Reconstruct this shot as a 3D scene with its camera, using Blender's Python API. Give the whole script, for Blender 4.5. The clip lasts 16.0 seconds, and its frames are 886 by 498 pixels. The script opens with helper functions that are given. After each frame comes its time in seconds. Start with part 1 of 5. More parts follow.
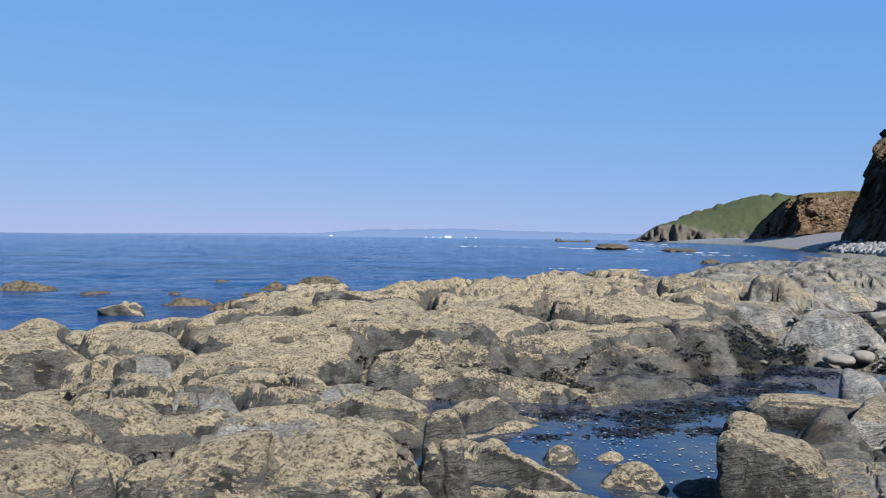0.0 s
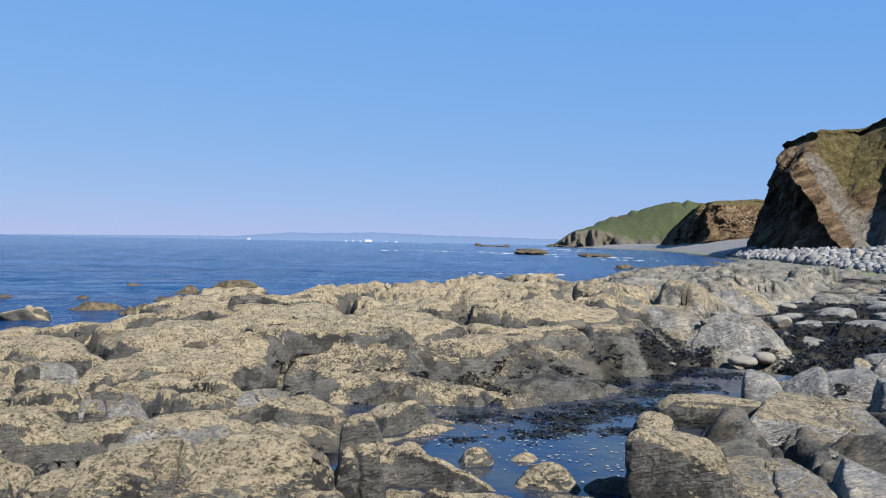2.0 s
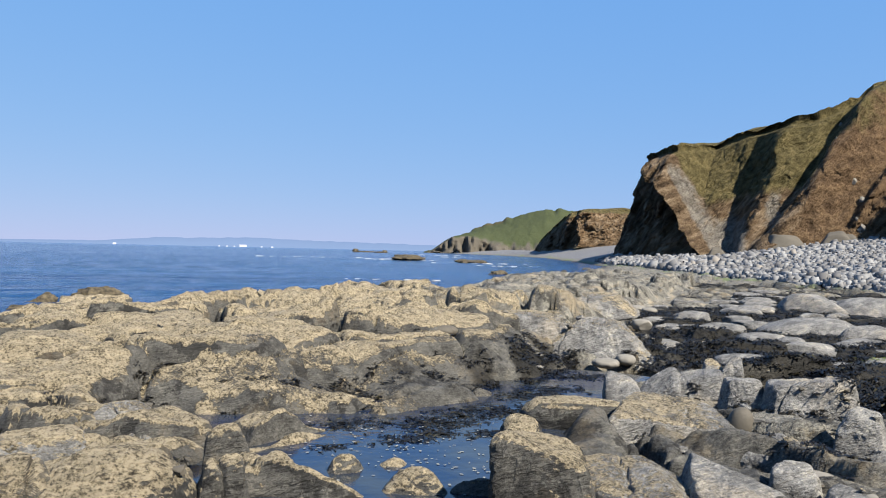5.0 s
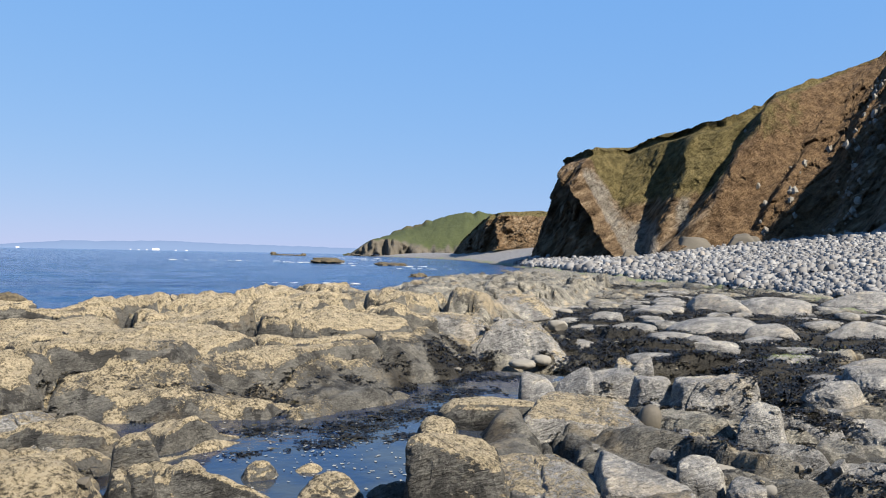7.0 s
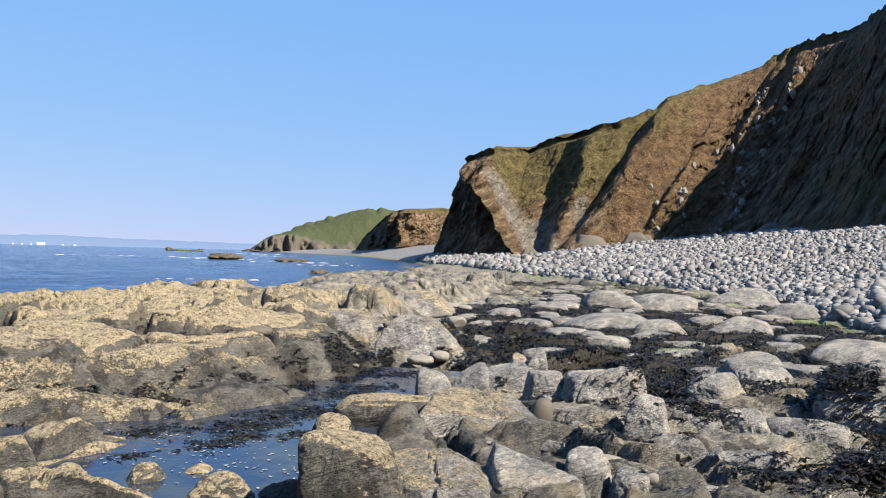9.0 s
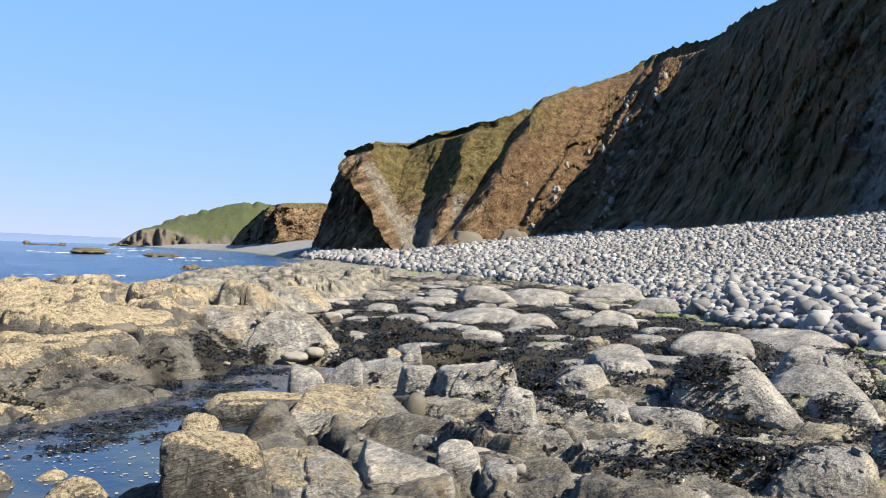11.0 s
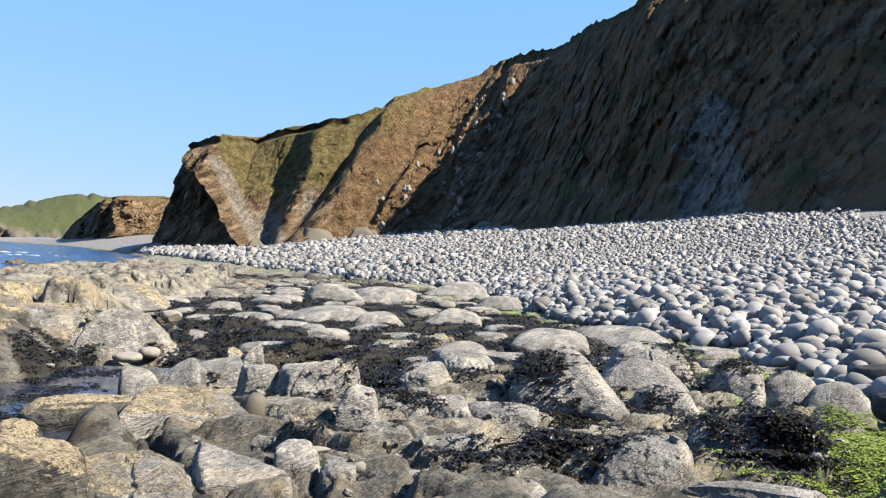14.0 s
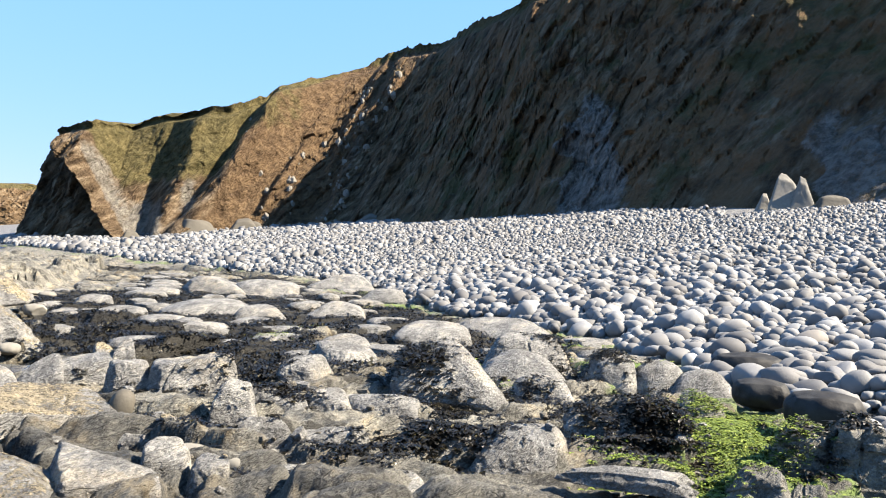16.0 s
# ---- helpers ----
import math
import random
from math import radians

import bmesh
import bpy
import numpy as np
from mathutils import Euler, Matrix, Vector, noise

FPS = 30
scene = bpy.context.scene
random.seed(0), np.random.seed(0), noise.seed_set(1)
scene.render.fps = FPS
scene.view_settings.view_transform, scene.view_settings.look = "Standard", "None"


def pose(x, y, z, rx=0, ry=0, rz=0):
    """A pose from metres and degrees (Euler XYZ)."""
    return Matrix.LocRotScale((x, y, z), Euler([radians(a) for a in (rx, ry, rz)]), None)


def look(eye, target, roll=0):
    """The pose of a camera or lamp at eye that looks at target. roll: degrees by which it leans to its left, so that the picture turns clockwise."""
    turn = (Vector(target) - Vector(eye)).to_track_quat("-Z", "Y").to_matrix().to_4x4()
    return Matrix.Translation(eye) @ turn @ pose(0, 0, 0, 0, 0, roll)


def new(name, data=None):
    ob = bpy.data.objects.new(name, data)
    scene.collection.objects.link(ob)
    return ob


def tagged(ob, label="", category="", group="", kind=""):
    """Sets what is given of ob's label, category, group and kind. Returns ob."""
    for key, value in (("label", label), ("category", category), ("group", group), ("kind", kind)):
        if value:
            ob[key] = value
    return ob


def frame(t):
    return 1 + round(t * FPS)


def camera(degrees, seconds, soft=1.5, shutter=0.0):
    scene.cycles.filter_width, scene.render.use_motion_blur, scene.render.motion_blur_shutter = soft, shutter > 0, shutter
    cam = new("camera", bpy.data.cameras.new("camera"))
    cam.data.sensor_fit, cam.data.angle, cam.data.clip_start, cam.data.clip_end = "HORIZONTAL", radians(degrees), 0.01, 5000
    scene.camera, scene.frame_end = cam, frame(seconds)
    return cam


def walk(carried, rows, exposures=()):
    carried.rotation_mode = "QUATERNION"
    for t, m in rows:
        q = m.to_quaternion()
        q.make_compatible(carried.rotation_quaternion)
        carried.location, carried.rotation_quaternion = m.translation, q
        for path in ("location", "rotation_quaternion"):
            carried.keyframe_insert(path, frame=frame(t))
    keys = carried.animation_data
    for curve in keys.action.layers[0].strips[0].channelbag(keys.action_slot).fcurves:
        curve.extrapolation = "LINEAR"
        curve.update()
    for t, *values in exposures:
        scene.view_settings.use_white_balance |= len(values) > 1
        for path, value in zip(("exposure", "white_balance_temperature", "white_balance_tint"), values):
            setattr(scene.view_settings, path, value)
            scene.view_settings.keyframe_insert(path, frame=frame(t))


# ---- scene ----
cam = camera(56.7, 16.0, soft=1.1)
PATH = [
    (0, (0.156, 0.496, 1.684), (0.146, 2.496, 1.656), 0.7),
    (0.5, (0.159, 0.476, 1.684), (0.199, 2.476, 1.661), 0.8),
    (1, (0.165, 0.474, 1.686), (0.257, 2.472, 1.665), 0.9),
    (1.5, (0.169, 0.471, 1.687), (0.305, 2.467, 1.668), 1.0),
    (2, (0.175, 0.471, 1.684), (0.358, 2.462, 1.669), 1.1),
    (2.5, (0.181, 0.473, 1.686), (0.41, 2.46, 1.673), 1.1),
    (3, (0.186, 0.449, 1.688), (0.462, 2.43, 1.679), 1.2),
    (3.5, (0.198, 0.455, 1.686), (0.523, 2.429, 1.681), 1.3),
    (6, (0.234, 0.413, 1.694), (0.804, 2.33, 1.706), 1.1),
    (6.5, (0.239, 0.412, 1.694), (0.853, 2.315, 1.709), 1.0),
    (7, (0.246, 0.411, 1.695), (0.908, 2.298, 1.711), 1.1),
    (7.5, (0.25, 0.402, 1.695), (0.971, 2.267, 1.711), 1.2),
    (8, (0.261, 0.4, 1.694), (1.043, 2.241, 1.708), 1.2),
    (8.5, (0.269, 0.394, 1.693), (1.097, 2.214, 1.708), 1.3),
    (9, (0.284, 0.387, 1.692), (1.165, 2.182, 1.705), 1.4),
    (9.5, (0.301, 0.374, 1.696), (1.258, 2.13, 1.708), 1.5),
    (12, (0.339, 0.376, 1.69), (1.573, 1.95, 1.703), 1.9),
    (12.5, (0.347, 0.375, 1.689), (1.633, 1.907, 1.706), 2.1),
    (13, (0.36, 0.374, 1.684), (1.689, 1.868, 1.703), 2.1),
    (13.5, (0.371, 0.365, 1.686), (1.743, 1.82, 1.703), 2.2),
    (14, (0.375, 0.352, 1.689), (1.789, 1.767, 1.707), 2.3),
    (14.5, (0.389, 0.353, 1.685), (1.848, 1.72, 1.705), 2.4),
    (15, (0.41, 0.353, 1.684), (1.922, 1.662, 1.706), 2.5),
    (15.5, (0.42, 0.347, 1.681), (1.98, 1.599, 1.701), 2.6),
    (16, (0.429, 0.345, 1.678), (2.025, 1.551, 1.691), 2.6),
]
walk(cam, [(t, look(eye, target, roll)) for t, eye, target, roll in PATH],
     [(0, 1.30, 6350, 10), (3.5, 1.44, 6700, 10), (7, 1.58, 7100, 11), (9, 1.72, 7300, 11), (12.5, 1.96, 7480, 11), (14.5, 2.07, 7400, 11), (16, 2.28, 7500, 11)])

# ---- light ----
SUN_AZ, SUN_EL = 147.0, 44.0   # degrees clockwise from +y, and above the horizon
world = bpy.data.worlds.new("world")
scene.world = world
world.use_nodes = True
_wt = world.node_tree
_sky = _wt.nodes.new("ShaderNodeTexSky")
_sky.sky_type = "NISHITA"
_sky.sun_disc = False
_sky.sun_elevation = radians(SUN_EL)
_sky.sun_rotation = radians(SUN_AZ)
_sky.air_density, _sky.dust_density, _sky.ozone_density = 1.0, 0.0, 6.0
# hazy spring air: the sky's brightness is evened out between zenith and horizon
_split = _wt.nodes.new("ShaderNodeSeparateColor")
_join = _wt.nodes.new("ShaderNodeCombineColor")
_wt.links.new(_sky.outputs[0], _split.inputs[0])
for _k, (_power, _gain) in enumerate(((0.52, 1.52), (0.26, 3.3), (0.06, 8.0))):
    _pow = _wt.nodes.new("ShaderNodeMath")
    _pow.operation = "POWER"
    _pow.inputs[1].default_value = _power
    _mul = _wt.nodes.new("ShaderNodeMath")
    _mul.operation = "MULTIPLY"
    _mul.inputs[1].default_value = _gain
    _wt.links.new(_split.outputs[_k], _pow.inputs[0])
    _wt.links.new(_pow.outputs[0], _mul.inputs[0])
    _wt.links.new(_mul.outputs[0], _join.inputs[_k])
_wt.links.new(_join.outputs[0], _wt.nodes["Background"].inputs[0])
_wt.nodes["Background"].inputs[1].default_value = 0.0355
_sd = bpy.data.lights.new("sun", "SUN")
_sd.energy, _sd.angle, _sd.color = 5.0, radians(0.6), (1.0, 0.95, 0.87)
_sun = new("sun", _sd)
_dirv = Vector((math.sin(radians(SUN_AZ)) * math.cos(radians(SUN_EL)), math.cos(radians(SUN_AZ)) * math.cos(radians(SUN_EL)), math.sin(radians(SUN_EL))))
_sun.matrix_world = look(_dirv * 50, (0, 0, 0))
scene.view_settings.exposure = 0.0


# ---- noise on arrays ----
def _hash(ix, iy, iz, seed):
    n = (ix.astype(np.int64) * 374761393 + iy.astype(np.int64) * 668265263 + iz * 2147483647 + seed * 974634777) & 0xFFFFFFFF
    n = ((n ^ (n >> 13)) * 1274126177) & 0xFFFFFFFF
    n = ((n ^ (n >> 16)) * 2246822519) & 0xFFFFFFFF
    return ((n ^ (n >> 15)) & 0xFFFFFF) / float(0xFFFFFF)


def vnoise(x, y, seed=0):
    """Smooth value noise, -1 to 1."""
    ix, iy = np.floor(x), np.floor(y)
    fx, fy = x - ix, y - iy
    fx, fy = fx * fx * fx * (fx * (fx * 6 - 15) + 10), fy * fy * fy * (fy * (fy * 6 - 15) + 10)
    a, b = _hash(ix, iy, 0, seed), _hash(ix + 1, iy, 0, seed)
    c, d = _hash(ix, iy + 1, 0, seed), _hash(ix + 1, iy + 1, 0, seed)
    return 2 * ((a + (b - a) * fx) * (1 - fy) + (c + (d - c) * fx) * fy) - 1


def fbm(x, y, octaves=4, seed=0):
    total, amp = 0.0, 1.0
    for k in range(octaves):
        total = total + amp * vnoise(x * 2.03 ** k + 17.3 * k, y * 2.03 ** k - 9.1 * k, seed + k)
        amp *= 0.5
    return total


def vnoise3(p, seed=0):
    i = np.floor(p)
    f = p - i
    f = f * f * (3 - 2 * f)
    out = 0.0
    for dx in (0, 1):
        for dy in (0, 1):
            for dz in (0, 1):
                w = (f[:, 0] if dx else 1 - f[:, 0]) * (f[:, 1] if dy else 1 - f[:, 1]) * (f[:, 2] if dz else 1 - f[:, 2])
                out = out + w * _hash(i[:, 0] + dx, i[:, 1] + dy, (i[:, 2] + dz).astype(np.int64), seed)
    return 2 * out - 1


def fbm3(p, octaves=3, seed=0):
    return sum(0.5 ** k * vnoise3(p * 2.1 ** k + 5.7 * k, seed + k) for k in range(octaves))


def cells(u, v, seed=0, jitter=0.85):
    """Worley cells: nearest and second distance, three random numbers of the cell, and the offset from its seed."""
    iu, iv = np.floor(u), np.floor(v)
    f1, f2 = np.full(u.shape, 9.0), np.full(u.shape, 9.0)
    best = [np.zeros(u.shape) for _ in range(5)]
    for du in (-1, 0, 1):
        for dv in (-1, 0, 1):
            cu, cv = iu + du, iv + dv
            pu = cu + 0.5 + jitter * (_hash(cu, cv, 1, seed) - 0.5)
            pv = cv + 0.5 + jitter * (_hash(cu, cv, 2, seed) - 0.5)
            d = np.hypot(u - pu, v - pv)
            near = d < f1
            f2 = np.where(near, f1, np.minimum(f2, d))
            f1 = np.where(near, d, f1)
            for k, val in enumerate((_hash(cu, cv, 3, seed), _hash(cu, cv, 4, seed), _hash(cu, cv, 5, seed), u - pu, v - pv)):
                best[k] = np.where(near, val, best[k])
    return f1, f2, best


def sstep(a, b, x):
    t = np.clip((x - a) / (b - a), 0, 1)
    return t * t * (3 - 2 * t)


def side(x, y, line):
    """Signed distance to a polyline (positive on its left), and the fraction of its corners passed at the nearest place."""
    best = np.full(np.shape(x), 1e9)
    sign, at = np.zeros(np.shape(x)), np.zeros(np.shape(x))
    for k, ((ax, ay), (bx, by)) in enumerate(zip(line, line[1:])):
        ex, ey = bx - ax, by - ay
        raw = ((x - ax) * ex + (y - ay) * ey) / (ex * ex + ey * ey)
        t = np.clip(raw, 0, 1)
        d = np.hypot(x - ax - t * ex, y - ay - t * ey)
        near = d < best - 1e-9
        s = np.sign(ex * (y - ay) - ey * (x - ax))
        best, sign, at = np.where(near, d, best), np.where(near, s, sign), np.where(near, k + t, at)
    return best * sign, at


def bearing(az, d):
    """A place d metres from the middle of the walk, az degrees clockwise from +y."""
    return 0.3 + d * math.sin(radians(az)), 0.4 + d * math.cos(radians(az))


# ---- the plan ----
FRONT = [(-14, 8.2), (-6, 8.0), (-3, 8.2), (-0.6, 8.3), (0.9, 8.45), (2.7, 9.15), (3.7, 10.2), (4.6, 11.6), (6.4, 13.6), (8.2, 17.5), (13, 24), (20, 34)]
SEA = [(-600, -260), (-60, -18), (-9.5, 8.4), (-6.2, 9.8), (-4.4, 10.6), (-3.1, 11.6), (-2.4, 13.2), (-1.9, 15.6), (-1.0, 18.2), (1, 19.8), (4, 21.5), (8, 27), (14, 41), (20, 52), (27, 60), (38, 82), (50, 104), (56, 122),
       (72, 170), (110, 290), (140, 430), (165, 600), (180, 715), (330, 900), (900, 1500), (3000, 2600)]
COBBLE = [(3.5, -30), (6.0, -8), (6.9, 0.6), (8.0, 2.0), (9.4, 3.3), (11, 4.5), (13.4, 6.5), (15.2, 11), (21, 19), (26.5, 26), (29, 37), (33, 50), (40, 74), (49, 98), (55, 118),
          (73, 170), (113, 290), (143, 430), (168, 600), (185, 712), (330, 890), (900, 1490)]
CLIFF = [(*bearing(az, d), zb) for az, d, zb in (
    (165, 62, 4.5), (145, 48, 5.0), (122, 42, 5.2), (100, 41, 5.3), (84, 45, 5.25), (74, 53, 5.4), (65, 64, 5.5), (57, 82, 5.6), (51, 101, 5.5), (46.5, 118, 5.4),
    (43, 125, 5.0), (39.5, 128, 4.2), (36, 131, 3.3), (33, 133, 2.6), (30.6, 131, 2.0), (28.2, 134, 1.6), (25.4, 146, 1.4), (25.2, 175, 1.4), (26.5, 330, 6.5), (22.5, 350, 4.5), (20.3, 380, 2.6), (18, 720, 4.0), (16.2, 730, 3.0), (14.6, 735, 2.5))]
CLIFF_LINE = [(x, y) for x, y, _ in CLIFF]
POOL = [(1.5, 6.3, 2.0, 6.9, 0.85), (0.75, 6.25, 1.2, 5.7, 0.35), (2.0, 7.2, 3.4, 8.3, 0.55), (3.4, 8.4, 4.4, 9.2, 0.5), (4.4, 9.2, 5.1, 10.3, 0.4), (1.2, 7.5, -0.5, 7.75, 0.28), (2.8, 7.2, 3.5, 7.3, 0.4), (-1.7, 5.02, -0.9, 5.0, 0.26)]
WATER = 0.2


def pool_distance(x, y):
    best = np.full(np.shape(x), 1e9)
    for ax, ay, bx, by, r in POOL:
        ex, ey = bx - ax, by - ay
        t = np.clip(((x - ax) * ex + (y - ay) * ey) / (ex * ex + ey * ey), 0, 1)
        best = np.minimum(best, np.hypot(x - ax - t * ex, y - ay - t * ey) - r)
    return best


def height(x, y, fine=True):
    """The ground's height, and how much of it is barnacled rock, cobble beach and weedy flat."""
    d_front, _ = side(x, y, FRONT)
    d_sea, _ = side(x, y, SEA)
    d_cob, _ = side(x, y, COBBLE)
    d_cliff, at = side(x, y, CLIFF_LINE)
    d_cob = -d_cob
    d_cliff = np.maximum(d_cliff, 0.0)
    wx, wy = x + 0.22 * fbm(x * 0.9, y * 0.9, 3, 11), y + 0.22 * fbm(x * 0.9 + 40, y * 0.9, 3, 12)
    # the platform that rises behind its front, and the low shelf before it
    z = 0.32 + 0.05 * fbm(x * 0.3, y * 0.3, 3, 3)
    left = sstep(0.5, -2.0, x)
    z = z + left * 0.045 * np.clip(y - 4.5, 0, 4) * sstep(-9, -2, x) - 0.06 * sstep(-2.5, -5.5, x)
    step = (0.40 - 0.27 * left) * sstep(-8, -3, x)
    rise = sstep(-0.15, 0.62, d_front + 0.18 * fbm(x * 0.8, y * 0.8, 2, 5)) * step + (0.03 + 0.012 * sstep(-3.2, 0.5, x)) * np.clip(d_front, 0, 4.2) - 0.055 * np.clip(d_front - 1.5, 0, 5) * sstep(-3, -0.5, x) - 0.02 * np.clip(d_front - 5, 0, 12)
    z = z + np.where(d_front > -0.5, rise, 0)
    plat = sstep(-0.3, 0.6, d_front)
    # blocks and cracks
    c, s = math.cos(radians(14)), math.sin(radians(14))
    u, v = (wx * c + wy * s), (-wx * s + wy * c)
    f1, f2, (a, b, e, du, dv) = cells(u / 1.55, v / 0.85, 21)
    edge = f2 - f1
    calm = np.exp(-((x - 0.9) / 2.3) ** 4 - ((d_front - 0.55) / 1.0) ** 4)
    big = (a - 0.5) * 0.17 + (b - 0.5) * 0.24 * du + (e - 0.58) * dv * 0.34 + 0.20 * (1 - (1 - np.clip(edge / 0.36, 0, 1)) ** 2.4) - 0.16 - 0.30 * np.exp(-(np.maximum(edge, 0.012) / 0.055) ** 1.2)
    big = big * (1 - 0.75 * calm)
    g1, g2, (a2, b2, e2, du2, dv2) = cells(u / 0.46 + 9, v / 0.27, 33)
    broken = 1.2 * sstep(-0.30, 0.25, fbm(x * 0.55 + 7, y * 0.55, 2, 44)) * (1 - 0.8 * calm)
    small = broken * ((a2 - 0.5) * 0.07 + (b2 - 0.5) * 0.06 * du2 - (e2 - 0.3) * 0.06 * dv2 + 0.07 * (1 - (1 - np.clip((g2 - g1) / 0.6, 0, 1)) ** 2.2) - 0.045 - 0.06 * np.exp(-((g2 - g1) / 0.09) ** 1.3))
    # bedding: the rock breaks off in steps along planes that dip gently
    dip = 0.10 * u - 0.05 * v
    raw = (big + 0.5 * small + 0.16 * fbm(x * 0.7, y * 0.7, 3, 46) + dip) / 0.14
    whole = np.floor(raw)
    stepped = 0.14 * (whole + sstep(0.55, 0.98, raw - whole)) - dip
    layered = sstep(3.0, 4.4, x) * (1 - plat)
    big = big * (0.80 - 0.45 * layered) + (1 - 0.85 * calm) * (stepped - 0.16 * fbm(x * 0.7, y * 0.7, 3, 46) - 0.5 * small) * (0.42 + 0.23 * layered) + 0.10 * fbm(x * 0.7, y * 0.7, 3, 46)
    beds = 0.010 * (np.abs(((v * 3.1 + u * 0.35 + 0.5 * fbm(x, y, 2, 8)) % 1.0) - 0.5) * 2 - 0.5)
    grain = 0.018 * fbm(x * 4, y * 4, 5, 55) - 0.018 * np.abs(fbm(x * 9 + 0.6 * y, y * 12, 3, 57))
    smooth = sstep(6.0, 9.5, x) * (1 - plat) * sstep(30, 18, y)
    rocky = (big * (1 - 0.45 * smooth) * (1 + 0.25 * plat) + small * (1 - 0.6 * smooth) * (1 - 0.5 * layered) + beds + grain)
    # the low shelf: flat-topped ledges that run across, parted by deep straight joints
    la, lb = (wx - wy) * 0.7071, (wx + wy) * 0.7071
    h1, h2, (a3, b3, e3, du3, dv3) = cells(la / 0.85 + 3, lb / 0.36, 37)
    k1, k2, (a4, b4, e4, du4, dv4) = cells(la / 0.30 + 3, lb / 0.13, 39)
    ledges = sstep(0.0, 0.25, h2 - h1) * ((a3 - 0.45) * 0.20 + 0.05 + (b3 - 0.5) * 0.08 * du3 - e3 * 0.10 * dv3) - 0.07
    ledges = ledges + sstep(0.0, 0.3, k2 - k1) * ((a4 - 0.4) * 0.05 - (e4 - 0.3) * 0.05 * dv4)
    low = sstep(3.0, 3.8, x) * (1 - plat) * sstep(8.2, 6.8, y)
    rocky = rocky * (1 - low) + (ledges + beds + grain) * low
    far = sstep(90, 30, np.hypot(x, y))
    z = z + rocky * (0.25 + 0.75 * far)
    # pools
    dp = pool_distance(x + 0.10 * fbm(x * 2, y * 2, 2, 71), y + 0.10 * fbm(x * 2, y * 2, 2, 72))
    z = np.where(dp < 0.5, z * sstep(-0.1, 0.32, dp) + (0.06 + 0.25 * rocky) * (1 - sstep(-0.1, 0.32, dp)), z)
    # into the sea
    shore = d_sea + 0.7 * fbm(x * 0.3, y * 0.3, 3, 61)
    z = z * (1 - sstep(-1.5, 3.0, shore)) + (-0.45 + 1.15 * rocky + 0.25 * fbm(x * 0.35, y * 0.35, 2, 63)) * sstep(-1.5, 3.0, shore)
    z = np.where(d_sea > 6, z - np.minimum((d_sea - 6) * 0.12, 3), z)
    z = np.where(d_sea < -2.5, np.maximum(z, 0.03), z)
    # the cobble beach
    zb = np.interp(at, np.arange(len(CLIFF)), [q[2] for q in CLIFF])
    t = np.clip(d_cob / np.maximum(d_cob + d_cliff, 0.01), 0, 1)
    beach = 0.30 + (zb - 0.30) * t ** 0.92 + 0.10 * fbm(x * 0.12, y * 0.12, 2, 81) * np.clip(d_cob / 6, 0, 1)
    blend = sstep(-0.4, 1.2, d_cob + 0.5 * fbm(x * 0.6, y * 0.6, 2, 83))
    z = z * (1 - blend) + beach * blend
    barn = np.clip(plat * (0.95 - 0.3 * sstep(12, 18, y)) * (1 - 0.55 * sstep(3.5, 7, x)) + sstep(3.6, 0.5, x) * 0.85 + 0.05, 0, 1) * (1 - 0.8 * smooth)
    green = np.exp(-((d_cob + 0.7) / 0.8) ** 2) * sstep(0.05, 0.3, fbm(x * 1.1, y * 1.1, 2, 91))
    face = np.exp(-((x - 1.1) / 2.2) ** 4 - ((d_front - 0.25) / 0.55) ** 4)
    barn = barn * (1 - 0.30 * face)
    flat = sstep(4.6, 6.5, x) * sstep(5.0, 8.0, y) * sstep(-0.1, -0.9, d_front) * sstep(0.2, -0.8, d_cob) * sstep(50, 30, y) * sstep(-0.55, 0.1, fbm(x * 0.22, y * 0.22 + 3, 2, 96) + 0.6 * sstep(20, 12, y))
    hollow = sstep(0.03, -0.07, rocky) + 0.75 * fbm(x * 0.6, y * 0.6, 3, 95)
    weed = np.clip(flat * sstep(0.0, 0.5, hollow + 0.7), 0, 1)
    foot = np.exp(-((d_front + 0.15) / 0.35) ** 2) * sstep(1.4, 2.4, x) * sstep(7.0, 5.5, x)
    weed = np.maximum(weed, foot * sstep(0.1, 0.4, fbm(x * 1.3, y * 1.3, 2, 97) - 0.05 + 0.4 * sstep(1.5, 3.0, x)))
    green = np.maximum(green, np.exp(-((x - 6.7) / 1.3) ** 4 - ((y - 2.3 - 0.4 * (x - 6.7)) / 0.45) ** 4))
    return z, barn * (1 - 0.8 * weed), blend, green, weed


# ---- mesh helpers ----
def mesh_object(name, verts, faces, material=None, smooth=True, parent=None):
    me = bpy.data.meshes.new(name)
    verts = np.asarray(verts, np.float32).reshape(-1, 3)
    faces = np.asarray(faces, np.int32)
    n, k = faces.shape
    me.vertices.add(len(verts))
    me.vertices.foreach_set("co", verts.ravel())
    me.loops.add(n * k)
    me.loops.foreach_set("vertex_index", faces.ravel())
    me.polygons.add(n)
    me.polygons.foreach_set("loop_start", np.arange(0, n * k, k, dtype=np.int32))
    me.polygons.foreach_set("use_smooth", np.full(n, smooth))
    me.update(calc_edges=True)
    if material:
        me.materials.append(material)
    ob = new(name, me)
    if parent:
        ob.parent = parent
    return ob


